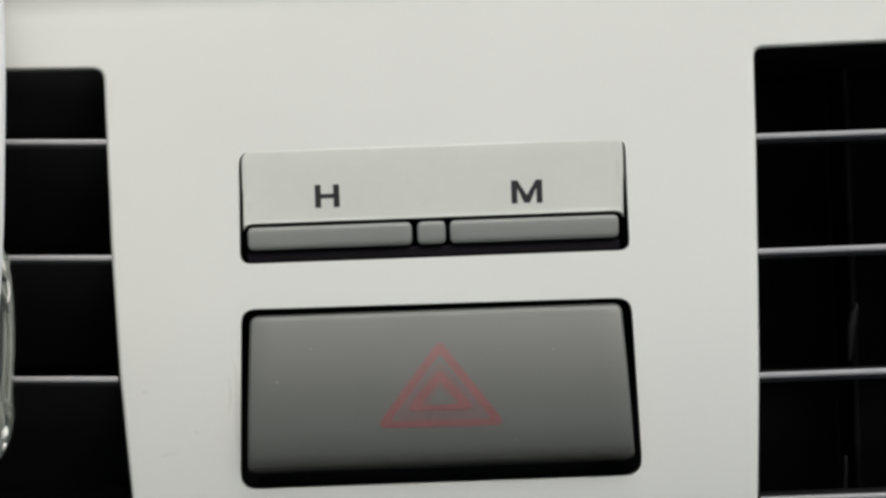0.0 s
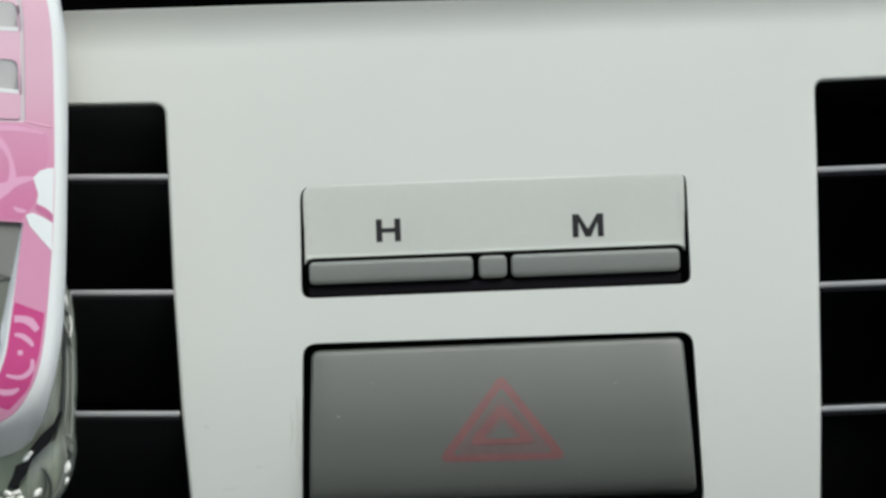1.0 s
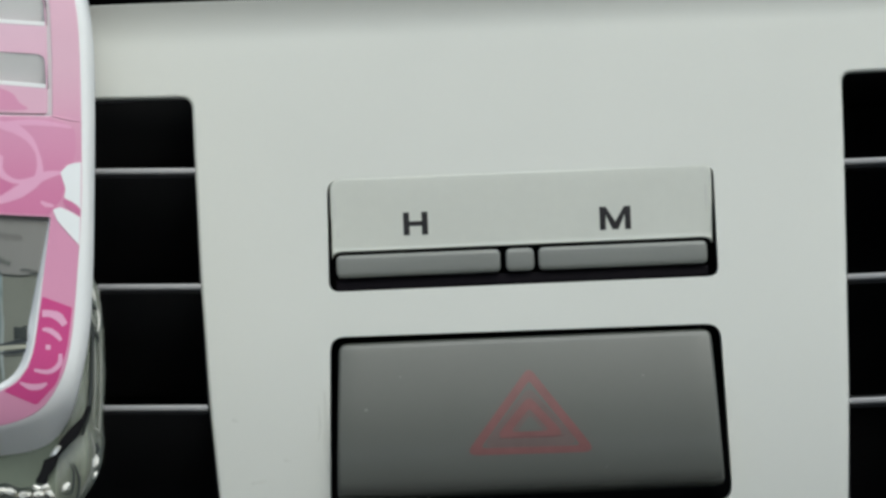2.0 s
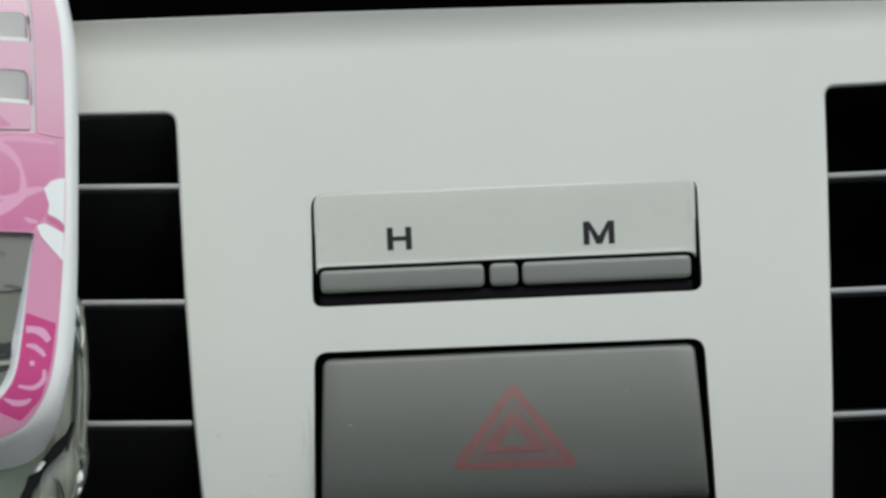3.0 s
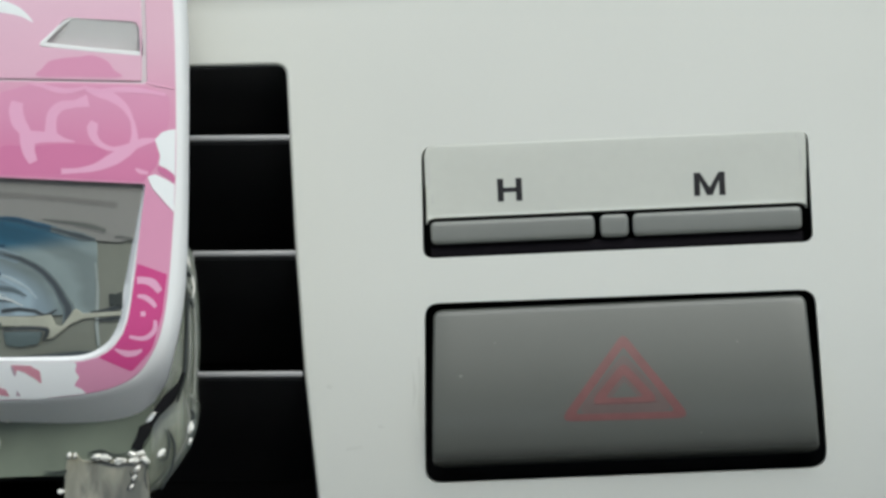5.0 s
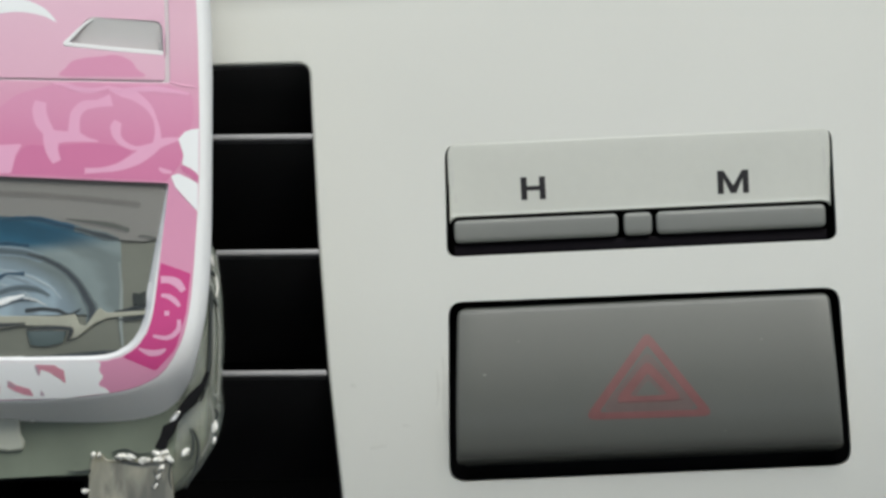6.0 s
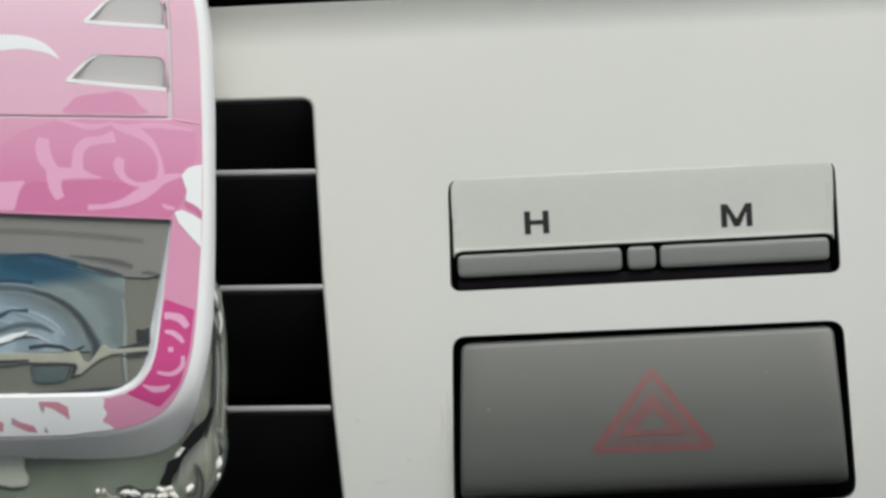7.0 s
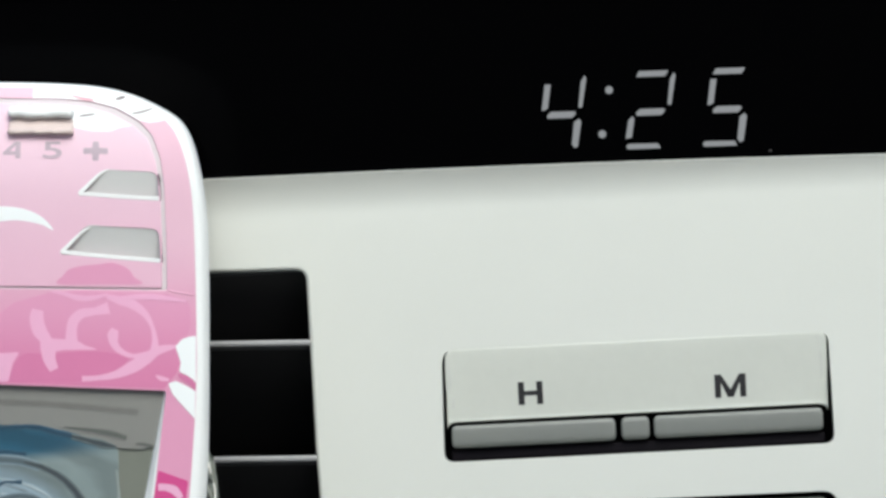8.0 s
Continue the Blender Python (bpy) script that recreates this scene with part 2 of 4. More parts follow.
# ---- building helpers, all in millimetres ----
def spline(points, closed=True, steps=6):
    """A smooth line through a few points."""
    p = [Vector(q) for q in points]
    n = len(p)
    out = []
    for i in range(n if closed else n - 1):
        if closed:
            a, b, c, d = p[i - 1], p[i], p[(i + 1) % n], p[(i + 2) % n]
        else:
            a, b, c, d = p[max(i - 1, 0)], p[i], p[i + 1], p[min(i + 2, n - 1)]
        for k in range(steps):
            t = k / steps
            out.append(0.5 * (2 * b + (c - a) * t + (2 * a - 5 * b + 4 * c - d) * t * t + (3 * b - a - 3 * c + d) * t ** 3))
    if not closed:
        out.append(p[-1])
    return out


def rounded(points, radius, steps=5):
    """A polygon with its corners rounded; radius is one number or one for each corner."""
    p = [Vector(q) for q in points]
    n = len(p)
    out = []
    for i in range(n):
        r = radius[i] if isinstance(radius, (list, tuple)) else radius
        b = p[i]
        u, v = (p[i - 1] - b).normalized(), (p[(i + 1) % n] - b).normalized()
        half = u.angle(v) / 2
        d = r / math.tan(half)
        a, c = b + u * d, b + v * d
        for k in range(steps + 1):
            t = k / steps
            out.append(a * (1 - t) ** 2 + b * 2 * t * (1 - t) + c * t * t)
    return out


def dense(poly, step):
    out = []
    for a, b in zip(poly, poly[1:] + poly[:1]):
        k = max(1, math.ceil((b - a).length / step))
        out += [a.lerp(b, i / k) for i in range(k)]
    return out


def area(poly):
    return 0.5 * sum(a.x * b.y - a.y * b.x for a, b in zip(poly, poly[1:] + poly[:1]))


def shrink(poly, d):
    """The polygon drawn in by d (out, where d is negative)."""
    s = 1 if area(poly) > 0 else -1
    out = []
    n = len(poly)
    for i in range(n):
        a, b, c = poly[i - 1], poly[i], poly[(i + 1) % n]
        u, v = (b - a).normalized(), (c - b).normalized()
        nu, nv = Vector((-u.y, u.x)), Vector((-v.y, v.x))
        m = nu + nv
        m = m / max(0.3, m.length_squared / 2)
        out.append(b + m * d * s)
    return out


def loop_verts(bm, poly, y):
    return [bm.verts.new((p.x, y, p.y)) for p in poly]


def bridge(bm, a, b):
    n = len(a)
    for i in range(n):
        bm.faces.new((a[i], a[(i + 1) % n], b[(i + 1) % n], b[i]))


def fill(bm, loops):
    """Fills one outline and its holes with triangles."""
    verts = [v for loop in loops for v in loop]
    made = []
    for t in tessellate_polygon([[Vector((v.co.x, v.co.z, 0)) for v in loop] for loop in loops]):
        if len(set(t)) == 3:
            try:
                made.append(bm.faces.new([verts[i] for i in t]))
            except ValueError:
                pass
    return made


def refine(bm, faces, step):
    """Cuts the faces along an even grid, so that they can be bent."""
    faces = list(faces)
    for axis in (0, 2):
        places = [v.co[axis] for f in faces for v in f.verts]
        normal = Vector((1, 0, 0) if axis == 0 else (0, 0, 1))
        for k in range(math.ceil(min(places) / step), math.floor(max(places) / step) + 1):
            crossed, kept = [], []
            for f in faces:
                along = [v.co[axis] for v in f.verts]
                (crossed if min(along) < k * step - 1e-3 and max(along) > k * step + 1e-3 else kept).append(f)
            if crossed:
                edges, verts = {e for f in crossed for e in f.edges}, {v for f in crossed for v in f.verts}
                cut = bmesh.ops.bisect_plane(bm, geom=crossed + list(edges) + list(verts), dist=1e-4, plane_co=normal * (k * step), plane_no=normal)
                faces = kept + [g for g in cut["geom"] if isinstance(g, bmesh.types.BMFace)]


def plate(outer, holes=(), y=0.0, depth=2.0, lip=0.3, hole_lip=None, warp=None, step=4.0, back=True):
    """A sheet that faces the viewer, with rounded lips round its outline and its holes."""
    bm = bmesh.new()
    hole_lip = lip if hole_lip is None else hole_lip
    front, rear = [], []
    for k, loop in enumerate([outer, *holes]):
        r, sign = (lip, 1) if k == 0 else (hole_lip[k - 1] if isinstance(hole_lip, tuple) else hole_lip, -1)
        loop = dense(list(loop), step)
        rings = []
        for j in range(5):
            a = math.pi / 2 * j / 4
            rings.append(loop_verts(bm, shrink(loop, sign * r * (1 - math.sin(a))), y + r * (1 - math.cos(a))))
        rings.append(loop_verts(bm, loop, y + depth))
        for a, b in zip(rings, rings[1:]):
            bridge(bm, a, b)
        front.append(rings[0])
        rear.append(rings[-1])
    made = fill(bm, front)
    if back:
        fill(bm, rear)
    refine(bm, made, step)
    bmesh.ops.recalc_face_normals(bm, faces=bm.faces)
    if warp:
        for v in bm.verts:
            v.co.y += warp(v.co.x, v.co.z)
    return bm


def film(outline, y, warp=None, step=1.0, thick=0.022):
    """A thin layer of ink or film that follows the surface below it."""
    return plate([Vector(p) for p in outline], (), y - thick, thick, 0.004, warp=warp, step=step, back=False)


def stroke(points, width, ends=0.25, steps=6):
    """The outline of a brush stroke along a smooth line."""
    line = spline(points, False, steps)
    n = len(line)
    left, right = [], []
    for i, p in enumerate(line):
        d = (line[min(i + 1, n - 1)] - line[max(i - 1, 0)]).normalized()
        t = i / (n - 1)
        w = 0.5 * width * (ends + (1 - ends) * math.sin(math.pi * min(1, max(0, t))) ** 0.6)
        left.append(p + Vector((-d.y, d.x)) * w)
        right.append(p - Vector((-d.y, d.x)) * w)
    return left + right[::-1]


def brush(points, widths, steps=6):
    """The outline of a painted scroll whose width changes from point to point."""
    line = spline([(x, z) for x, z in points], False, steps)
    n, left, right = len(line), [], []
    for i, p in enumerate(line):
        d = (line[min(i + 1, n - 1)] - line[max(i - 1, 0)]).normalized()
        w = 0.5 * float(np.interp(i / (n - 1), np.linspace(0, 1, len(widths)), widths))
        left.append(p + Vector((-d.y, d.x)) * w)
        right.append(p - Vector((-d.y, d.x)) * w)
    return rounded(left + right[::-1], 0.01, 1)


def cushion(profile, x0, x1, side=0.4, corner=0.6, cols=14):
    """A key whose section (y, z), from top to bottom, runs between x0(z) and x1(z), with rounded ends."""
    bm = bmesh.new()
    zs = [z for _, z in profile]
    top, bottom = max(zs), min(zs)
    grid = []
    for y, z in profile:
        gap = min(top - z, z - bottom)
        inset = corner - math.sqrt(max(0.0, corner ** 2 - (corner - gap) ** 2)) if gap < corner else 0.0
        a, b = x0(z) + inset, x1(z) - inset
        row = [bm.verts.new((a, max(y, 0) + 4.0, z))]
        for k in range(5):
            t = math.pi / 2 * k / 4
            row.append(bm.verts.new((a + side * (1 - math.cos(t)), y + side * (1 - math.sin(t)), z)))
        for k in range(1, cols):
            row.append(bm.verts.new((a + side + (b - a - 2 * side) * k / cols, y, z)))
        for k in range(4, -1, -1):
            t = math.pi / 2 * k / 4
            row.append(bm.verts.new((b - side * (1 - math.cos(t)), y + side * (1 - math.sin(t)), z)))
        row.append(bm.verts.new((b, max(y, 0) + 4.0, z)))
        grid.append(row)
    for r, s in zip(grid, grid[1:]):
        for i in range(len(r) - 1):
            bm.faces.new((r[i], r[i + 1], s[i + 1], s[i]))
    bmesh.ops.recalc_face_normals(bm, faces=bm.faces)
    if sum(f.normal.y * f.calc_area() for f in bm.faces) > 0:
        bmesh.ops.reverse_faces(bm, faces=bm.faces)
    return bm


def block(x0, x1, y0, y1, z0, z1, bevel=0.3, segments=2):
    bm = bmesh.new()
    bmesh.ops.create_cube(bm, size=1.0)
    for v in bm.verts:
        v.co = Vector((x0 if v.co.x < 0 else x1, y0 if v.co.y < 0 else y1, z0 if v.co.z < 0 else z1))
    if bevel:
        bmesh.ops.bevel(bm, geom=list(bm.edges), offset=bevel, segments=segments, profile=0.5, affect="EDGES")
    return bm


def loft(loops, cap_first=False, cap_last=False):
    """A skin through outlines (with equal counts of points) at given depths."""
    bm = bmesh.new()
    rings = []
    for p, y in loops:
        ring = loop_verts(bm, p, 0.0)
        for v in ring:
            v.co.y = y(v.co.z) if callable(y) else y
        rings.append(ring)
    for a, b in zip(rings, rings[1:]):
        bridge(bm, a, b)
    if cap_first:
        fill(bm, [rings[0]])
    if cap_last:
        fill(bm, [rings[-1]])
    bmesh.ops.recalc_face_normals(bm, faces=bm.faces)
    return bm


def tube(points, radius, sides=8, squash=1.0):
    """A round bead along a line of (x, y, z)."""
    bm = bmesh.new()
    p = [Vector(q) for q in points]
    rings = []
    for i, c in enumerate(p):
        d = (p[min(i + 1, len(p) - 1)] - p[max(i - 1, 0)]).normalized()
        side = d.cross(Vector((0, 1, 0))).normalized()
        up = side.cross(d)
        t = i / (len(p) - 1)
        r = radius * (0.35 + 0.65 * math.sin(math.pi * t) ** 0.5)
        rings.append([bm.verts.new(c + (side * math.cos(a) + up * squash * math.sin(a)) * r) for a in (2 * math.pi * k / sides for k in range(sides))])
    for a, b in zip(rings, rings[1:]):
        bridge(bm, a, b)
    bm.faces.new(rings[0])
    bm.faces.new(rings[-1])
    bmesh.ops.recalc_face_normals(bm, faces=bm.faces)
    return bm


def mesh_of(name, bm, mat, smooth=40):
    for v in bm.verts:
        v.co *= MM
    me = bpy.data.meshes.new(name)
    bm.normal_update()
    bm.to_mesh(me)
    bm.free()
    me.materials.append(mat)
    for p in me.polygons:
        p.use_smooth = True
    me.set_sharp_from_angle(angle=radians(smooth))
    return me


def part(name, bm, mat, parent, label="", smooth=40, weighted=False):
    ob = new(name, mesh_of(name, bm, mat, smooth))
    ob.parent = parent
    if weighted:
        ob.modifiers.new("normals", "WEIGHTED_NORMAL").keep_sharp = True
    if label:
        tagged(ob, label)
    return ob


def curved(ob, warp, y):
    """Gives the front of a bent sheet the smooth normals of the bend itself."""
    normals, e = [], 0.05
    for v in ob.data.vertices:
        x, d, z = v.co / MM
        if abs(d - y - warp(x, z)) < 0.002:
            normals.append(Vector(((warp(x + e, z) - warp(x - e, z)) / (2 * e), -1.0, (warp(x, z + e) - warp(x, z - e)) / (2 * e))).normalized())
        else:
            normals.append(Vector((0, 0, 0)))
    ob.data.normals_split_custom_set_from_vertices(normals)
    return ob


def thing(name, label, category, x=0, y=0, z=0, ry=0, group="", kind=""):
    ob = new(name)
    ob.empty_display_size = 0.01
    ob.matrix_world = BASE @ pose(x * MM, y * MM, z * MM, 0, ry)
    return tagged(ob, label, category, group, kind)


def solid(name, bm, mat, label, category, kind="", smooth=40, weighted=False, m=None):
    ob = new(name, mesh_of(name, bm, mat, smooth))
    ob.matrix_world = BASE if m is None else m
    if weighted:
        ob.modifiers.new("normals", "WEIGHTED_NORMAL").keep_sharp = True
    return tagged(ob, label, category, kind=kind)


def lettering(name, text, mat, parent, x, y, z, width, height, bold=0.0, tilt=0.0, warp=None):
    """Flat characters of the built-in font that fill a box of width and height round (x, z)."""
    curve = bpy.data.curves.new(name, "FONT")
    curve.body, curve.offset, curve.extrude = text, bold, 0.0
    ghost = bpy.data.objects.new(name, curve)
    me = bpy.data.meshes.new_from_object(ghost)
    bpy.data.objects.remove(ghost)
    co = [v.co.copy() for v in me.vertices]
    lo = Vector((min(c.x for c in co), min(c.y for c in co)))
    hi = Vector((max(c.x for c in co), max(c.y for c in co)))
    for v, c in zip(me.vertices, co):
        a = (c.x - lo.x) / (hi.x - lo.x) - 0.5
        b = (c.y - lo.y) / (hi.y - lo.y) - 0.5
        px, pz = x + a * width, z + b * height
        v.co = Vector((px, y + tilt * (pz - z) + (warp(px, pz) if warp else 0), pz)) * MM
    me.materials.append(mat)
    ob = new(name, me)
    ob.parent = parent
    return ob


# ---- fascia ----
def fascia_warp(x, z):
    up = max(0.0, z - 26.6)
    return -0.058 * up * up - 0.00008 * x * x + 0.0026 * max(0.0, -4.0 - z) ** 2


def fascia_top(x):
    return 30.84 - 0.012 * (x + 20) - 0.00017 * (x + 20) ** 2


VENT_L = rounded([(-94, 22.0), (-94, -41), (-34.05, -41), (-34.63, -25.6), (-35.4, -12.4), (-35.8, 1.4), (-35.95, 20.75)], [3, 3, 2, 20, 20, 20, 1.3])
VENT_R = rounded([(34.3, 20.45), (34.2, 11), (33.95, -1.2), (33.65, -14.6), (33.1, -28), (32.6, -41), (93, -41), (93, 20.9)], [1.1, 20, 20, 20, 20, 2, 3, 3])
CLOCK_KEYS = rounded([(-21.68, 11.3), (-21.97, -0.86), (20.15, -0.86), (20.05, 11.2)], [1.6, 1.1, 1.1, 1.3])
HAZARD = rounded([(-22.02, -5.75), (-22.82, -25.25), (20.72, -25.27), (20.1, -5.98)], [1.6, 1.7, 1.9, 1.7])
edge = [Vector((x, fascia_top(x) + 0.05)) for x in range(110, -111, -5)]
outline = edge + rounded([(-114, 20), (-104, -66), (104, -66), (114, 20)], [6, 6, 6, 6])
fascia = curved(solid("fascia_panel", plate(outline, [VENT_L, VENT_R, CLOCK_KEYS, HAZARD], 0.0, 3.0, 0.07, (0.45, 0.45, 0.03, 0.04), fascia_warp, 1.8),
      SILVER, "light silver grey satin plastic dashboard fascia panel", "dashboard panel", smooth=35), fascia_warp, 0.0)

SMUDGE = material("grimy_silver_paint", (0.595, 0.605, 0.565), rough=0.55, metal=0.1, grain=0.05, wear=0.2, wear_size=300)
for line, widths in ((((-22.9, -11.5), (-22.8, -14.5), (-23.0, -17.5), (-22.8, -20.5)), (0.15, 0.5, 0.6, 0.15)), (((-23.6, -13.0), (-23.5, -15.2), (-23.8, -17.0)), (0.1, 0.35, 0.1)), (((-27.6, -18.7), (-26.6, -18.9)), (0.5, 0.3)), (((-31.2, -21.2), (-29.4, -20.9)), (0.3, 0.5)), (((-33.0, -14.2), (-32.4, -14.4)), (0.4, 0.4))):
    part("smudge", film(brush(line, widths), 0.0, fascia_warp, 1.0, 0.012), SMUDGE, fascia, "faint grey grime on the silver paint")


# ---- air vents ----
def vent(name, outline, x0, x1, levels, slope, fins, tilt=0.0):
    root = thing(name, "black plastic dashboard air vent with horizontal grey-edged slats", "air vent", group="dashboard air vents")
    wall = shrink(dense(outline, 4), -0.25)
    part("duct", loft([(wall, lambda z: 1.2 + fascia_warp(x0, z)), (shrink(wall, 1.0), 8), (shrink(wall, 2.5), 46)], cap_last=True), BLACK, root)
    for z in levels:
        sink = fascia_warp(x0, z)

        def lift(bm, z=z, sink=sink):
            for v in bm.verts:
                v.co.y += sink
                v.co.z += slope * (v.co.x - (x1 if slope else x0)) - tilt * max(0.0, v.co.y - sink - 2.0)
            return bm
        blade = part("slat", lift(block(x0, x1, 1.7, 13, z - 1.1, z - 0.05, 0.25)), SLAT, root)
        part("slat_edge", lift(block(x0, x1, 0.9, 2.0, z - 0.62, z + 0.02, 0.22, 3)), EDGE, blade, "grey front edge")
    if tilt:
        hood = part("hood", block(x0, x1 - 0.4, 2.2, 14, 20.6, 21.6, 0.25), SLAT, root)
        for v in hood.data.vertices:
            v.co.z -= tilt * max(0.0, v.co.y - 2.2 * MM)
    for x in fins:
        part("fin", block(x - 0.5, x + 0.5, 27, 44, -40, 20, 0.4, 3), VANE, root)
    return root


vent("air_vent", VENT_L, -93.5, -35.55, (13.15, 0.62, -12.5, -26.7), -0.036, (-86, -76, -66), 1.05)
right_vent = vent("air_vent", VENT_R, 33.4, 92.5, (11.2, -1.25, -14.65, -28.2), 0.0, (46.6, 58, 70, 82))
# Reflections on the inner vanes, added as short grey beads.
for line, r in ((((47.0, 26.6, -7.9), (46.6, 26.5, -9.3), (46.2, 26.5, -11.0), (45.9, 26.6, -14.5)), 0.5), (((45.1, 26.6, -25.2), (45.0, 26.5, -27.0), (44.8, 26.6, -29.4)), 0.3)):
    part("fin_glint", tube(spline(line, False, 4), r), VANE_GLINT, right_vent, "glint on an inner vane, put in as a grey bead")

# ---- clock setting keys ----
keys = thing("clock_setting_switch", "silver grey clock setting switch with hour and minute keys", "switch")


def slope(z):
    t = max(0.0, (11.2 - z) / 7.8)
    return 1.2 * t * t / (t + 0.06) - 0.02 - 0.5 * max(0.0, 0.45 - abs(z - 3.42)) ** 2


PLATE_EDGE = [Vector(q) for q in ((-21.5, 2.75), (-21.32, 3.1), (-21.0, 3.32), (-20.5, 3.42), (-12, 3.42), (-4, 3.42), (4, 3.42), (12, 3.42), (18.6, 3.42), (19.1, 3.32), (19.45, 3.1), (19.68, 2.75))]
PLATE_TOP = rounded([(19.8, 7.0), (19.82, 11.3), (-21.4, 11.34), (-21.45, 7.0)], [0.05, 1.0, 1.3, 0.05])
part("plate", plate(PLATE_EDGE + PLATE_TOP, (), 0.0, 1.1, 0.16, warp=lambda x, z: slope(z), step=0.7), PLATE, keys, "sloping satin silver plate", smooth=50)
part("housing", loft([(shrink(dense(CLOCK_KEYS, 3), -0.3), 1.0), (shrink(dense(CLOCK_KEYS, 3), -0.3), 7.0)], cap_last=True), BLACK, keys)
part("key_ledge", block(-21.2, 19.2, 1.7, 5.0, -0.72, 0.42, 0.2, 3), LEDGE, keys, "dark ledge under the keys")
for line, widths in ((((-21.0, 9.6), (-20.9, 8.0), (-21.0, 6.6)), (0.15, 0.35, 0.15)), (((-20.7, 6.0), (-20.7, 5.0)), (0.2, 0.4)), (((19.1, 9.2), (19.2, 7.6), (19.1, 6.2)), (0.15, 0.4, 0.15)), (((18.75, 10.75), (18.9, 10.6)), (0.3, 0.3))):
    part("smudge", film(brush(line, widths), 0.0, lambda x, z: slope(z), 0.6, 0.012), SMUDGE, keys, "faint grey grime along the plate's edge")
lettering("letter", "H", INK, keys, -12.3, slope(6.2) - 0.03, 6.18, 2.66, 2.46, 0.03, -0.141)
strokes = [Vector((9.28 + x * 1.65, 5.88 + z * 1.25)) for x, z in ((-1.02, -1), (-1.02, 1), (-0.6, 1), (0, -0.3), (0.6, 1), (1.02, 1), (1.02, -1), (0.63, -1), (0.62, 0.3), (0.19, -0.97), (-0.19, -0.97), (-0.62, 0.3), (-0.63, -1))]
part("letter", plate(strokes, (), -0.04, 0.04, 0.01, warp=lambda x, z: slope(z), step=3), INK, keys)
KEY_SECTION = [(4.0, 3.04), (1.0, 3.04), (0.72, 2.98), (0.6, 2.86), (0.56, 2.6), (0.55, 2.2), (0.57, 1.7), (0.6, 1.2), (0.66, 0.85), (0.85, 0.66), (1.3, 0.6), (4.0, 0.6)]
for name, a, b in (("hour_key", -21.05, -3.32), ("centre_pin", -2.7, 0.34), ("minute_key", 0.82, 19.05)):
    part(name, cushion(KEY_SECTION, lambda z, a=a: a, lambda z, b=b: b, 0.22, 0.55), KEY, keys)

# ---- hazard switch ----
hazard = thing("hazard_switch", "grey plastic hazard warning switch with faded red triangle", "switch")


def left_end(z):
    return -21.12 + 0.044 * (z + 6.6)


def right_end(z):
    return 19.05 - 0.046 * (z + 6.6)


def bulge(z):
    t = min(1.0, max(0.0, (-6.55 - z) / 16.4))
    return 0.3 - 3.4 * (1.5 * t - 0.5 * t * t - 0.62 * t ** 4)


section = [(4.5, -6.5), (0.9, -6.5), (0.4, -6.6)]
section += [(bulge(-6.8 - 0.4 * k), -6.8 - 0.4 * k) for k in range(38)]
heel = bulge(-22.2)
section += [(heel + dy, -22.2 - dz) for dy, dz in ((0.1, 0.2), (0.28, 0.38), (0.6, 0.52), (1.3, 0.75), (2.5, 1.1), (6.5, 1.6))]
body = part("button", cushion(section, left_end, right_end, 0.35, 0.9, 20), GREY, hazard)
part("housing", loft([(shrink(dense(HAZARD, 3), -0.3), lambda z: 1.0 + fascia_warp(0, z)), (shrink(dense(HAZARD, 3), -0.3), 9.0)], cap_last=True), BLACK, hazard)


def triangle(apex, left, right, width):
    """A triangular line of even width, as one thin raised print."""
    out = rounded([apex, left, right], 0.7)
    inn = rounded([Vector(p).lerp((Vector(apex) + Vector(left) + Vector(right)) / 3, width) for p in (apex, left, right)], 0.25)
    bm = bmesh.new()
    a, b = loop_verts(bm, dense(out, 0.6), 0), loop_verts(bm, dense(inn, 0.6), 0)
    refine(bm, fill(bm, [a, b]), 0.7)
    for v in bm.verts:
        v.co.y = bulge(v.co.z) - (0.02 if width > 0.6 else 0.035)
    bmesh.ops.recalc_face_normals(bm, faces=bm.faces)
    if sum(f.normal.y for f in bm.faces) > 0:
        bmesh.ops.reverse_faces(bm, faces=bm.faces)
    return bm


FADE = material("faded_red_haze", (0.108, 0.08, 0.074), rough=0.46, grain=0.15, wear=0.35, wear_size=260)
part("warning_triangle", triangle((-0.75, -9.75), (-8.0, -19.0), (6.2, -19.15), 0.24), RED, hazard, "faded red outer triangle")
part("triangle_ground", triangle((-0.8, -11.9), (-6.2, -18.25), (4.5, -18.3), 0.72), FADE, hazard, "faded reddish ground between the triangles")
part("warning_triangle", triangle((-0.85, -12.85), (-4.8, -17.35), (3.05, -17.4), 0.46), RED, hazard, "faded red inner triangle")

DULL_RED = material("dull_dark_red", (0.10, 0.047, 0.047), rough=0.6, grain=0.3, wear=0.6, wear_size=400)
part("triangle_underline", film(stroke([(-4.3, -17.3), (-1.4, -17.22), (1.0, -17.3), (2.9, -17.22)], 0.16, 0.3), 0, lambda px, pz: bulge(pz) - 0.04, 0.5), DULL_RED, hazard, "dark line under the triangle")

for x, z, r, mat in ((-18.4, -13.7, 0.13, DUST), (1.6, -13.9, 0.15, DUST), (11.5, -11.2, 0.08, DUST), (-14.6, -10.3, 0.07, DUST), (7.2, -20.8, 0.07, DUST)):
    speck = [(x + r * math.cos(a) * 1.4, z + r * math.sin(a)) for a in (math.tau * k / 9 for k in range(9))]
    part("dust_speck", film(speck, 0, lambda px, pz: bulge(pz), 0.5), mat, hazard)

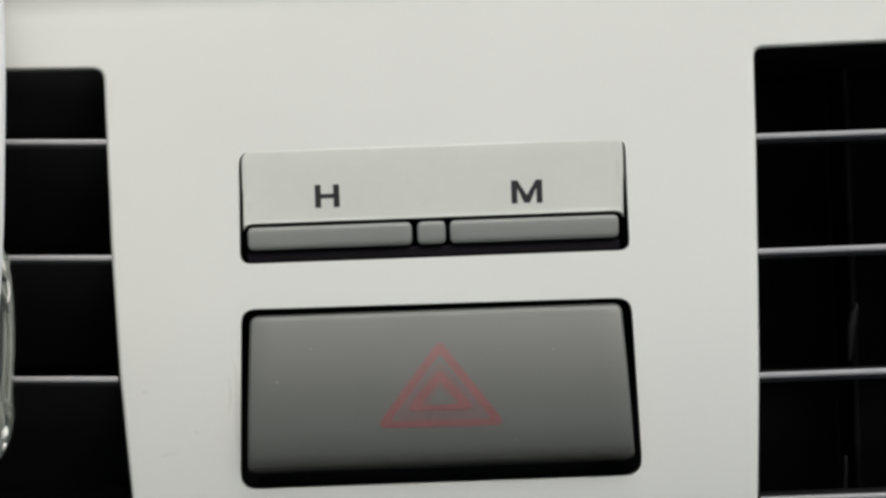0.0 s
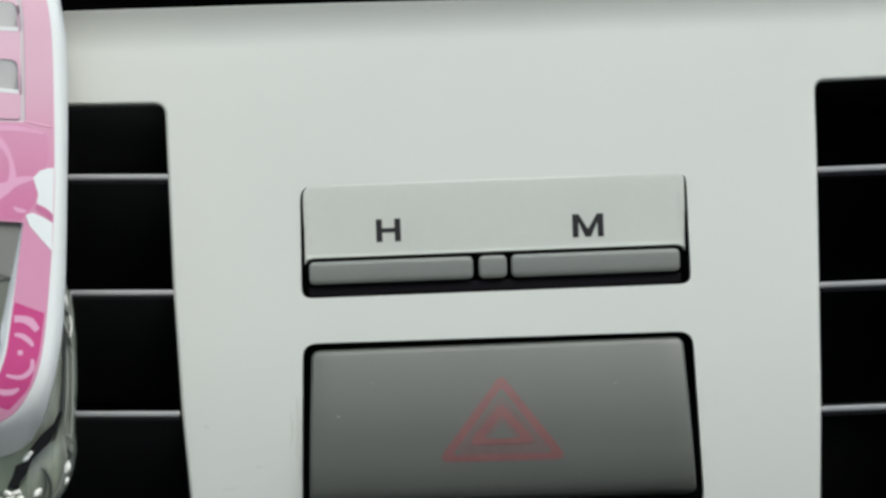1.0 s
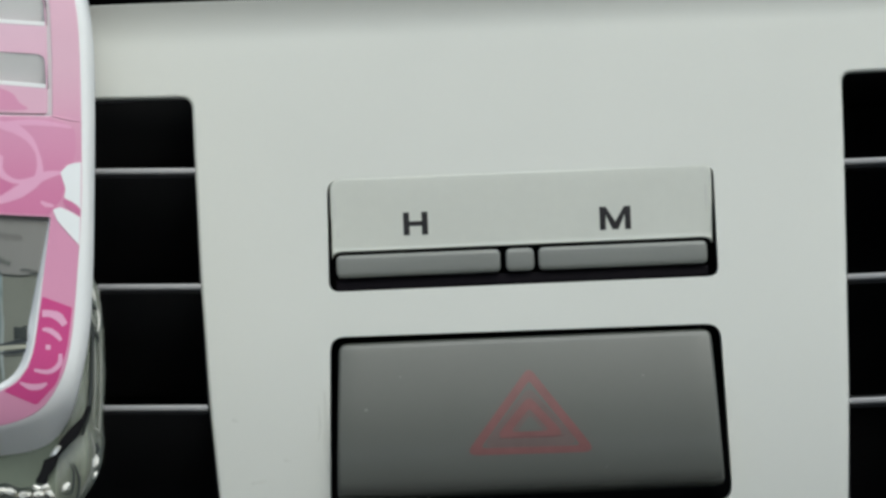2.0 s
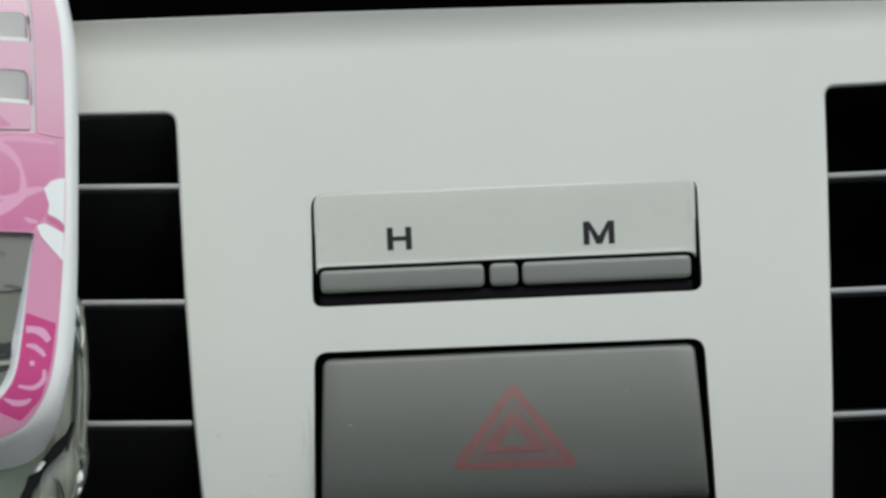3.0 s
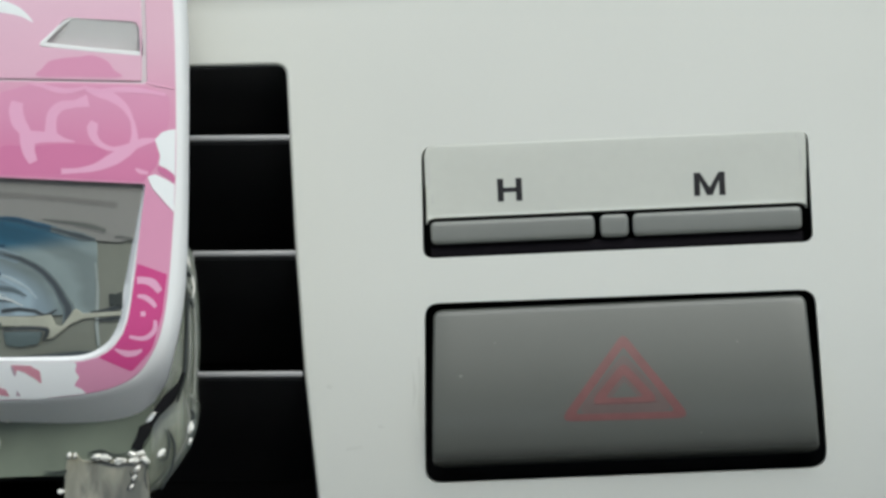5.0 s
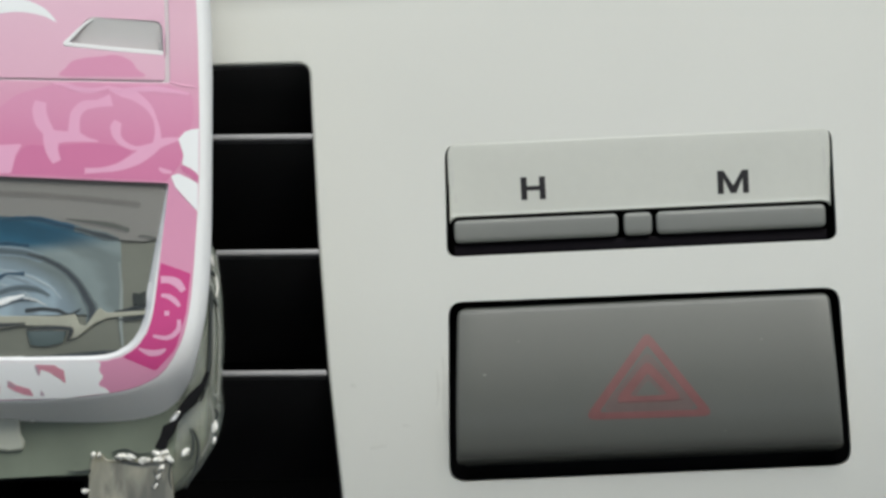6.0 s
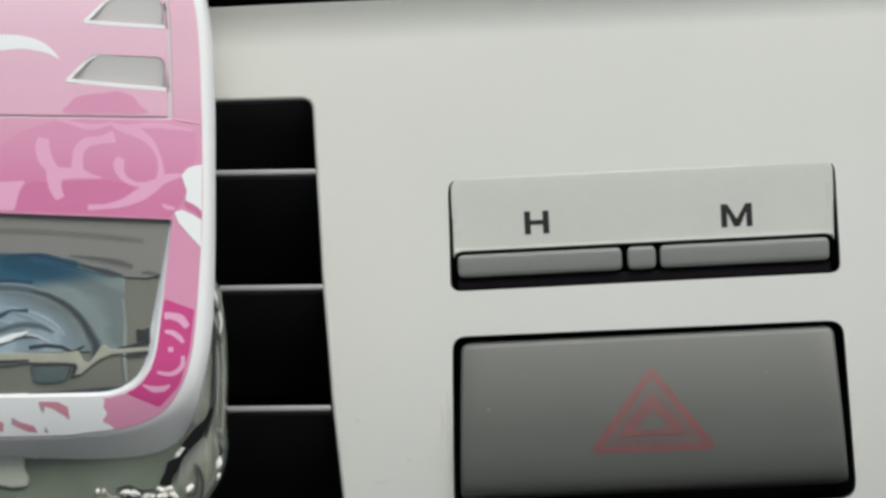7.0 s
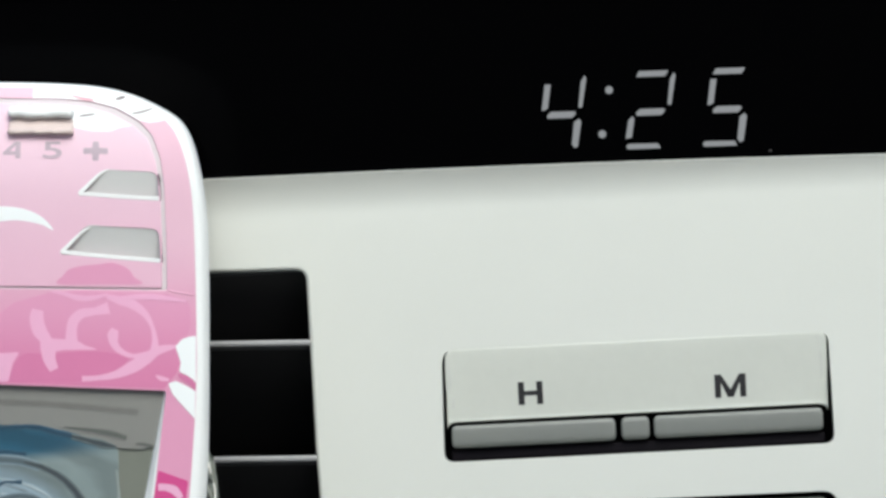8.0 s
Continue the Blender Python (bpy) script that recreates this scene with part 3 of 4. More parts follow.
# ---- clock ----
clock = thing("dashboard_clock", "black glossy dashboard clock with lit grey digits", "clock")


def lens_depth(z):
    return -0.5 - 0.2 * (z - 31)


lens_outline = [Vector((x, fascia_top(x) - 0.6)) for x in range(108, -109, -6)][::-1] + [Vector((108, 52)), Vector((-108, 52))]
part("lens", plate(lens_outline, (), 0, 3.5, 0.12, warp=lambda x, z: lens_depth(z), step=6), LENS, clock, smooth=30, weighted=True)
SLANT = 0.17
# each bar of a digit before it is slanted, from the digit's middle
BARS = {"a": ((-1.8, 4.25), (1.5, 4.25), (1.15, 3.52), (-2.1, 3.52)), "b": ((2.0, 4.05), (2.3, 3.65), (2.2, 0.6), (2.02, 0.42), (1.68, 0.58), (1.62, 3.3)),
        "c": ((1.95, -0.52), (2.28, -0.95), (2.22, -3.6), (1.8, -3.8), (1.42, -3.35), (1.38, -0.95)), "d": ((-2.3, -3.65), (-1.95, -3.42), (1.2, -3.46), (1.7, -4.1), (-2.02, -4.12)),
        "e": ((-1.92, -0.45), (-1.6, -0.82), (-1.65, -2.85), (-2.42, -3.02), (-2.36, -0.95)), "f": ((-2.25, 3.15), (-1.48, 3.15), (-1.5, 0.5), (-1.95, 0.28), (-2.25, 0.3)),
        "g": ((-1.62, -0.15), (-1.2, 0.24), (1.36, 0.24), (1.66, -0.08), (1.22, -0.58), (-1.5, -0.58))}


def digit(cx, cz, which):
    root = new("digit")
    root.parent = clock
    root.empty_display_size = 0.005
    for s in which:
        shape = shrink(rounded([Vector((cx + u + SLANT * v, cz + v - 0.02 * u)) for u, v in BARS[s]], 0.12, 3), 0.055)
        part("segment", plate(shape, (), -0.06, 0.06, 0.02, warp=lambda x, z: lens_depth(z), step=2), SEGMENT, root)
    return root


digit(-7.33, 36.1, "bcfg")
digit(2.27, 35.9, "abdeg")
digit(10.52, 35.75, "acdfg")
for x, z in ((-2.1, 38.3), (-3.08, 33.65)):
    ring = [Vector((x + 0.42 * math.cos(a), z + 0.42 * math.sin(a))) for a in (math.tau * k / 20 for k in range(20))]
    part("colon_dot", plate(ring, (), -0.06, 0.06, 0.02, warp=lambda px, pz: lens_depth(pz), step=2), SEGMENT, clock)

speck = [(14.9 + 0.2 * math.cos(a), 30.95 + 0.12 * math.sin(a)) for a in (math.tau * k / 9 for k in range(9))]
part("dust_speck", film(speck, 0, lambda px, pz: lens_depth(pz), 0.5), FAINT, clock)

# ---- air freshener ----
fresh = thing("air_freshener", "pink and white floral vent-clip car air freshener with glass bottle", "air freshener", -70, 0, 10, 3.0)


def cover_warp(a, b):
    up = max(0.0, b - 19.0)
    down = max(0.0, -14.5 - b)
    return 0.0028 * a * a + 0.014 * up * up + 0.025 * down * down


def both_sides(half):
    """A closed outline from its right half, top to bottom."""
    return [Vector(p) for p in half] + [Vector((-x, z)) for x, z in half[::-1] if x > 0.01]


def even(poly, n):
    """n points evenly spaced along the outline, from its topmost middle on."""
    length = [0.0]
    ring = poly + poly[:1]
    for a, b in zip(ring, ring[1:]):
        length.append(length[-1] + (b - a).length)
    out, k = [], 0
    for i in range(n):
        s = length[-1] * i / n
        while length[k + 1] < s:
            k += 1
        out.append(ring[k].lerp(ring[k + 1], (s - length[k]) / max(1e-6, length[k + 1] - length[k])))
    return out


OUTER = even(spline(both_sides([(0, 31.3), (9.6, 31.15), (15.3, 30.5), (20.0, 28.65), (22.75, 26.3), (24.3, 21.4), (25.0, 15), (25.15, 2), (25.05, -9), (24.5, -15), (23.2, -20.3), (21.9, -22.8), (20.0, -25.2), (17.2, -26.2), (13, -26.2), (7, -25.8), (0, -25.6)])), 260)
FACE = even(spline(both_sides([(0, 30.95), (9.6, 30.8), (15, 30.1), (19.5, 28.3), (21.9, 26.0), (23.4, 21.4), (24.0, 15), (24.3, 2), (24.0, -6), (23.35, -14), (22.0, -18.4), (19.2, -21.5), (13, -23.1), (0, -23.75)])), 260)
WINDOW = rounded([(-21.0, -0.5), (-19.35, -12), (-18.5, -18.9), (0, -19.15), (18.5, -18.9), (19.35, -12), (21.0, -0.5), (0, 0.15)], [0.4, 8, 6.3, 10, 6.3, 8, 0.4, 30], 7)
INSERT = rounded(both_sides([(0, 28.95), (9.9, 28.8), (12.3, 28.6), (14.9, 27.9), (17.25, 26.65), (18.85, 25.2), (19.7, 22.9), (20.2, 20), (20.4, 15), (20.45, 9.75), (0, 9.95)]), [20, 3, 3, 3, 2, 2, 2, 4, 8, 0.3, 20, 0.3, 8, 4, 2, 2, 2, 3, 3, 3], 4)
RECESS = rounded(both_sides([(0, 29.5), (9.9, 29.35), (12.8, 29.12), (15.5, 28.4), (17.9, 27.05), (19.3, 25.6), (20.15, 23.2), (20.6, 20.4), (20.85, 15), (20.95, 9.5), (0, 9.7)]), [20, 3, 3, 3, 2, 2, 2, 4, 8, 0.3, 20, 0.3, 8, 4, 2, 2, 2, 3, 3, 3], 4)
SLOT_A = rounded([(11.6, 19.25), (14.2, 21.95), (19.9, 21.75), (20.1, 18.85)], [0.25, 1.5, 1.0, 0.1])
SLOT_B = rounded([(9.8, 13.2), (12.6, 16.2), (20.1, 15.85), (20.3, 12.4)], [0.25, 1.5, 1.0, 0.1])
COVER_WINDOW = rounded([(-20.9, -0.85), (-19.65, -12), (-18.8, -19.2), (0, -19.45), (18.8, -19.2), (19.65, -12), (20.9, -0.85), (0, -0.1)], [0.3, 8, 6.5, 10, 6.5, 8, 0.3, 30], 7)
mirror = lambda poly: [Vector((-p.x, p.y)) for p in poly][::-1]
SLOTS = [SLOT_A, SLOT_B, mirror(SLOT_A), mirror(SLOT_B)]


def warped(bm):
    for v in bm.verts:
        v.co.y += cover_warp(v.co.x, v.co.z)
    return bm


def ease(t):
    t = min(1.0, max(0.0, t))
    return t * t * (3 - 2 * t)


def low(z):
    """How far round the underside a height is, from 0 to 1."""
    return ease((-17.5 - z) / 5.5)


# white shell with its wide rounded underside
steps = []
for k in range(1, 9):
    u = math.pi / 2 * k / 8
    ring = [a.lerp(b, (1 - low(a.y)) * math.sin(u) + low(a.y) * k / 8) for a, b in zip(FACE, OUTER)]
    steps.append((ring, lambda z, u=u, k=k: -23.9 + (1.7 + 1.25 * low(z)) * ((1 - low(z)) * (1 - math.cos(u)) + low(z) * k / 8)))
shell = part("shell", warped(loft([(shrink(FACE, 1.2), -23.75), (shrink(FACE, 0.25), -23.95), (FACE, -23.9), *steps, (shrink(OUTER, 0.5), lambda z: -18.0 - 1.0 * low(z)), (shrink(OUTER, 1.6), -8.0)])), WHITE, fresh, "white plastic shell", smooth=32)
WELL = rounded([(-20.7, -0.45), (-18.65, -12), (-18.1, -18.45), (0, -18.95), (18.1, -18.45), (18.65, -12), (20.7, -0.45), (0, 0.0)], [0.4, 8, 5.5, 10, 5.5, 8, 0.4, 30], 7)
part("window_rim", warped(loft([(shrink(even(WINDOW, 130), -0.75), -23.9), (shrink(even(WINDOW, 130), -0.5), -23.98), (shrink(even(WINDOW, 130), -0.1), -24.0), (even(WINDOW, 130), -23.9), (even(WELL, 130), -23.35), (shrink(even(WELL, 130), 0.05), -22.6)])), WHITE, shell, "white rounded window rim", smooth=50)
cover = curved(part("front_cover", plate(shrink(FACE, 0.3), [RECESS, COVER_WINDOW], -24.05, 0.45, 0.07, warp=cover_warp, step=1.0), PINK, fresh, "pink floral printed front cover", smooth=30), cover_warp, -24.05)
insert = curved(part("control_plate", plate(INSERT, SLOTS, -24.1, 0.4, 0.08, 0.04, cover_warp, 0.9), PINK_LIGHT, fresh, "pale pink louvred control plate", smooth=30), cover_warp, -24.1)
part("backing", plate(shrink(INSERT, -1.2), [shrink(q, -0.25) for q in SLOTS], -23.9, 0.1, 0.03, warp=cover_warp, step=1.5), GROOVE, fresh, "pale grey groove floor")
part("ridge", tube([(x, -24.05 + cover_warp(x, z), z) for x, z in ((20.9, 9.6), (21.6, 9.4), (22.4, 9.25), (23.2, 9.1), (23.95, 9.0))], 0.09), PINK, fresh)
for s in SLOTS:
    top, side = max(p.y for p in s), 1 if s[0].x > 0 else -1
    s = dense(s, 0.6)
    scoop = part("louvre", warped(loft([(shrink(s, -0.06), lambda z, top=top: -24.1 + 0.3 * (top - z)), (shrink(s, -0.05), -22.6)], cap_first=True)), SLOT_SHADE, insert, "sunken air slot, greyed in colour for shade", smooth=20)
    x, z, end, drop = (9.8, 13.2, 20.25, -0.75) if top < 18 else (11.6, 19.25, 20.1, -0.4)
    lip = [(end, z + drop + 0.12), (0.5 * (x + end), z + 0.5 * drop + 0.14), (x + 1.0, z + 0.2), (x + 0.4, z + 0.3), (x + 0.9, z + 0.8), (x + 1.7, z + 1.62), (x + 2.5, z + 2.35), (x + 3.3, z + 2.75)]
    part("lip", plate(brush([(side * a, b) for a, b in lip], [0.42, 0.42, 0.42, 0.4, 0.38, 0.34, 0.26, 0.08]), (), -24.13, 0.1, 0.04, warp=cover_warp, step=0.8), WHITE, scoop, "white slot lip", smooth=60)
def worn(bm, amount, scale):
    """Softens a small moulding with lumps."""
    bmesh.ops.subdivide_edges(bm, edges=[e for e in bm.edges if e.calc_length() > 0.8], cuts=7, use_grid_fill=True)
    for v in bm.verts:
        q = v.co * scale
        v.co += amount * Vector((0.4 * noise.noise(q), noise.noise(q + Vector((7, 0, 0))), noise.noise(q + Vector((0, 5, 0)))))
    return warped(bm)


wedge = block(4.5, 11.2, -24.75, -23.0, 25.7, 27.9, 0.3, 4)
for v in wedge.verts:
    if v.co.y < -24.0:
        v.co.y += 0.75 * ease((v.co.z - 26.1) / 1.3)
knob = part("slider", worn(wedge, 0.08, 0.7), PALE, fresh, "pale beige scooped intensity slider", smooth=80)
part("slider_grip", worn(block(4.4, 11.25, -25.15, -23.4, 27.35, 28.5, 0.54, 5), 0.28, 0.8), WHITE, knob, "white overhanging ledge of the slider", smooth=80)
part("slider_foot", worn(block(4.45, 11.25, -24.95, -23.4, 25.6, 26.25, 0.32, 5), 0.14, 0.8), PALE, knob, "rounded lower lip of the slider", smooth=80)
four = [Vector((5.0 + a, 24.0 + b)) for a, b in ((-0.98, -0.22), (0.2, 0.86), (0.8, 0.86), (0.82, -0.86), (0.3, -0.86), (0.3, -0.5), (-0.98, -0.5))]
gap = [Vector((5.0 + a, 24.0 + b)) for a, b in ((-0.32, -0.14), (0.28, 0.45), (0.28, -0.14))]
part("numeral", plate(four, [gap], -24.122, 0.022, 0.004, warp=cover_warp, step=0.6, back=False), GREY_INK, fresh)
lettering("numeral", "5", GREY_INK, fresh, 9.1, -24.15, 24.0, 1.95, 1.75, 0.012, 0, cover_warp)
part("plus_sign", film(rounded([(12.3, 24.2), (12.3, 23.6), (13.2, 23.6), (13.25, 22.9), (13.85, 22.9), (13.9, 23.6), (14.8, 23.6), (14.8, 24.2), (13.9, 24.25), (13.85, 24.9), (13.25, 24.9), (13.2, 24.25)], 0.1, 2), -24.1, cover_warp), GREY_INK, fresh)

C, K = -24.05, -24.1
LEAF_INK = material("leaf_grey_ink", (0.16, 0.13, 0.14), rough=0.5)


def ink(name, mat, y, shape):
    curved(part(name, film(shape, y, cover_warp), mat, fresh), cover_warp, y - 0.022)


ink("bloom_print", PINK_BLOOM, K, spline([(9.8, 10.15), (10.3, 11.0), (11.0, 11.7), (12.4, 12.05), (14.0, 12.2), (15.4, 12.35), (16.9, 11.8), (17.6, 10.9), (18.3, 10.15), (14, 10.1)]))
ink("swoosh_print", WHITE_INK, K, spline([(-1, 17.4), (2, 18.1), (5.5, 18.05), (7.9, 17.2), (9.3, 15.7), (7.9, 16.3), (5.4, 16.7), (2, 16.5)]))
ink("petal_print", WHITE_INK, K, rounded([(7.0, 28.75), (7.0, 27.0), (11.3, 26.35), (13.2, 25.95), (15.0, 25.95), (16.1, 26.4), (17.2, 26.55), (14.8, 27.8), (12.2, 28.5), (9.9, 28.7)], [0.1, 0.1, 0.6, 0.8, 0.8, 0.5, 0.05, 1.5, 1.5, 1.0]))
ink("petal_print", WHITE_INK, C, rounded([(6.9, 30.85), (6.9, 29.48), (9.9, 29.42), (12.9, 29.2), (15.6, 28.45), (17.95, 27.15), (19.0, 26.9), (20.3, 27.1), (21.0, 27.6), (19.0, 28.9), (14.9, 30.3)], [0.05, 0.05, 1.0, 1.5, 1.5, 0.1, 0.4, 0.4, 0.1, 2.0, 3.0]))
ink("leaf_print", LEAF_INK, C - 0.014, stroke([(15.4, 29.35), (16.4, 29.65)], 0.32))
ink("leaf_print", LEAF_INK, C - 0.014, stroke([(17.1, 27.85), (18.2, 28.05), (19.3, 28.45)], 0.2))
ink("leaf_print", LEAF_INK, K - 0.014, stroke([(11.7, 27.55), (13.4, 27.8)], 0.2))
ink("leaf_print", DUSTY, C - 0.014, stroke([(10.8, 29.75), (12.2, 29.4), (13.2, 29.3)], 0.3))
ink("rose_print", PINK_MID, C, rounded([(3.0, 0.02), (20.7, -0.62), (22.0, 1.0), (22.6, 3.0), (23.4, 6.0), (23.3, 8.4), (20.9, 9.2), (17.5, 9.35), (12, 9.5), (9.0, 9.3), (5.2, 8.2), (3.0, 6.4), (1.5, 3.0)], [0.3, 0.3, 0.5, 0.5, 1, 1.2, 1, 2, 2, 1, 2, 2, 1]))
ink("rose_print", ROSE_DEEP, C - 0.008, spline([(4.8, 0.15), (5.6, 2.2), (6.6, 3.0), (9.0, 2.9), (12.0, 3.2), (15.0, 3.1), (17.0, 2.5), (15.6, 1.2), (13.6, 0.5), (12.0, 0.1), (8.0, 0.1)], True, 4))
for k, (line, widths) in enumerate((
        (((7.75, 7.5), (7.6, 6.6), (7.9, 5.4), (8.5, 4.5), (8.8, 3.5), (8.95, 2.4), (9.45, 1.3)), (1.2, 1.45, 1.5, 1.2, 1.6, 1.3, 0.9)),
        (((15.0, 7.7), (13.6, 7.35), (12.2, 7.1), (11.4, 6.3), (11.2, 5.3), (11.2, 4.2)), (1.3, 0.75, 1.0, 1.1, 1.1, 1.3)),
        (((8.8, 3.8), (10.2, 3.9), (11.6, 3.85), (12.6, 3.6), (13.7, 3.45)), (1.6, 1.15, 1.0, 0.45, 0.1)),
        (((15.7, 5.5), (15.45, 4.9), (15.6, 4.0), (16.3, 3.2), (17.6, 2.75), (19.4, 3.0), (20.6, 3.5), (21.9, 3.75)), (0.75, 1.15, 0.85, 0.6, 0.45, 0.8, 0.8, 0.3)),
        (((14.8, 8.9), (16.2, 8.45), (17.4, 8.1), (18.7, 7.1), (19.45, 5.8), (19.75, 4.4), (19.7, 3.2)), (0.4, 0.9, 1.0, 0.7, 0.4, 0.6, 1.0)),
        (((20.3, 3.6), (19.0, 2.6), (17.6, 1.7), (15.8, 0.85), (14.0, 0.5), (12.3, 0.4)), (0.6, 1.2, 1.3, 0.8, 0.5, 0.6)),
        (((16.2, 8.75), (18.2, 8.85), (20.2, 8.8), (22.9, 8.4)), (0.3, 0.6, 0.6, 0.25)),
        (((9.0, 9.35), (10.4, 9.15), (11.8, 8.75), (13.2, 8.7), (14.9, 9.1)), (0.1, 0.4, 0.6, 0.5, 0.2)),
        (((19.9, 0.75), (20.4, 0.45), (21.2, 0.3)), (0.2, 0.5, 0.3)))):
    ink("scroll_print", PINK_SCROLL, C - 0.012 - 0.003 * k, brush(line, widths))
ink("scroll_print", PINK_SCROLL, C - 0.014, rounded([(2.0, 2.9), (5.9, 3.15), (5.2, 2.0), (4.75, 0.08), (2.0, 0.08)], [0.1, 0.2, 0.8, 0.3, 0.1]))
ink("petal_print", WHITE_INK, C - 0.045, rounded([(21.85, 3.75), (22.5, 4.5), (23.2, 4.75), (23.95, 4.85), (23.95, 0.0), (23.1, 0.75), (22.25, 1.15), (22.4, 2.1)], [0.1, 0.4, 0.3, 0.05, 0.05, 0.3, 0.3, 0.5]))
ink("petal_print", WHITE_INK, C - 0.045, rounded([(21.1, -0.05), (21.9, 0.2), (23.0, -0.3), (23.92, -0.85), (23.85, -3.7), (22.7, -2.45), (21.6, -1.2)], [0.2, 0.4, 0.5, 0.05, 0.05, 0.6, 0.6]))
ink("leaf_print", ROSE_DEEP, C - 0.05, spline([(22.2, 1.0), (23.2, 0.65), (23.85, 0.1), (23.8, -0.6), (23.2, -0.1), (22.3, 0.45)], True, 4))
ink("rose_print", MAGENTA, C, rounded([(20.15, -9.0), (23.2, -10.1), (22.75, -14.2), (21.7, -17.9), (19.6, -20.2), (16.2, -18.75), (17.7, -17.85), (18.85, -16.2), (19.4, -14.2)], [0.2, 0.2, 4, 3, 0.5, 0.2, 1, 1, 2]))
for line, widths in ((((20.15, -10.75), (20.9, -10.75), (21.8, -11.05), (22.5, -11.9)), (0.75, 0.7, 0.9, 0.6)), (((20.2, -12.35), (21.0, -12.5), (21.7, -13.0), (22.1, -13.5)), (0.3, 0.55, 0.55, 0.3)),
                     (((22.05, -14.85), (22.0, -15.8), (21.4, -16.5), (20.6, -16.75), (19.4, -16.55)), (0.35, 0.5, 0.5, 0.45, 0.3)), (((17.9, -17.85), (19.0, -18.3), (20.0, -18.25), (20.7, -17.9)), (0.15, 0.65, 0.6, 0.2)), (((20.55, -14.2), (21.05, -14.2)), (0.5, 0.5))):
    ink("scroll_print", PINK_SCROLL, C - 0.016, brush(line, widths))
ink("petal_print", WHITE_INK, C - 0.03, rounded([(-14, -19.3), (0, -19.46), (14.05, -19.25), (13.8, -20.2), (14.25, -20.8), (13.6, -21.7), (14.4, -22.0), (14.9, -22.5), (10, -23.1), (0, -23.4), (-14, -22.2)], [0.3, 10, 0.3, 0.5, 0.3, 0.3, 0.2, 0.1, 3, 3, 1]))
ink("petal_print", DUSTY, C - 0.06, rounded([(7.2, -19.6), (9.2, -19.65), (10.2, -20.2), (10.35, -21.6), (9.8, -21.1), (8.6, -20.35), (7.8, -20.1), (7.7, -20.8)], 0.12))
ink("petal_print", DUSTY, C - 0.06, rounded([(4.4, -21.25), (5.2, -21.75), (6.6, -22.15), (7.0, -22.9), (6.0, -22.75), (5.0, -22.35), (4.3, -21.95)], 0.12))
ink("petal_print", DUSTY, C - 0.06, rounded([(2.6, -21.3), (3.5, -21.9), (3.4, -22.8), (2.6, -22.7)], 0.12))
ink("petal_print", GREY_INK, C - 0.06, rounded([(7.75, -22.2), (8.15, -22.85), (7.65, -22.85)], 0.06))
ink("petal_print", GREY_INK, C - 0.08, stroke([(7.25, -19.7), (7.45, -20.2), (7.65, -20.75)], 0.28))
ink("petal_print", GREY_INK, C - 0.08, stroke([(4.35, -21.3), (4.6, -21.7), (5.1, -21.95)], 0.25))

# glass bottle behind the shell, with its gel and membrane
BOTTLE = even(rounded(both_sides([(0, -4.2), (19, -4.6), (23.4, -5.6), (24.9, -8.0), (25.5, -12.7), (25.7, -17.5), (25.5, -22.2), (25.75, -24.4), (25.5, -26.6), (24.8, -28.5), (23.6, -30.4), (22.0, -32.5), (19, -34.3), (13.2, -34.6), (11.9, -31.3), (0, -31.3)]), [20, 3, 2, 2, 6, 10, 3, 1, 2, 3, 3, 3, 3, 1, 1, 20, 1, 1, 3, 3, 3, 3, 2, 1, 3, 10, 6, 2, 2, 3], 4), 180)
bottle = part("bottle", loft([(shrink(BOTTLE, 3.2), -17.6), (shrink(BOTTLE, 1.4), -17.3), (shrink(BOTTLE, 0.4), -16.2), (BOTTLE, -14.0), (shrink(BOTTLE, 0.2), -9.5), (shrink(BOTTLE, 1.0), -7.0), (shrink(BOTTLE, 2.0), -5.6)], cap_first=True, cap_last=True), GLASS, fresh, "clear glass bottle", smooth=60)
part("membrane", plate(rounded([(-22, -19.8), (22, -19.8), (22, -5.6), (-22, -5.6)], 1.0), (), -23.2, 0.3, 0.1, warp=cover_warp, step=3), SCREEN, bottle, "grey green fragrance membrane")
part("membrane", plate(rounded([(-21, -31.6), (0, -31.9), (8, -31.4), (21, -31.0), (21.5, -22), (-21.5, -22)], 0.6), (), -17.8, 0.2, 0.08, step=3), MEMBRANE, bottle, "grey green fragrance membrane")
# Streaked sheet added inside the glass to stand in for refracted light.
part("refraction_sheet", plate(rounded([(-23, -8), (23.8, -8), (24.8, -13), (24.9, -25.5), (23.6, -29.2), (20.5, -32.6), (12.5, -33.8), (11.5, -30.4), (-11.5, -30.4), (-12.5, -33.8), (-20.5, -32.6)], 1.0), (), -16.0, 0.6, 0.2, step=3), GLASS_STREAKS, bottle, "added pale green streaked sheet for refracted light")
part("bottle_foot", plate(rounded([(12.1, -34.2), (21.2, -34.2), (20.8, -29.3), (17.0, -29.5), (14.0, -29.6), (13.4, -28.8), (12.8, -28.8), (12.4, -29.4), (12.2, -30.6)], 0.6), (), -18.0, 0.5, 0.2, step=2), FOOT, bottle, "beige tinted moulded glass foot")
part("bottle_foot", plate(rounded([(-20.5, -34.2), (-12.2, -34.2), (-12.6, -29.8), (-22.4, -29.6)], 0.6), (), -18.0, 0.5, 0.2, step=2), FOOT, bottle, "beige tinted moulded glass foot")
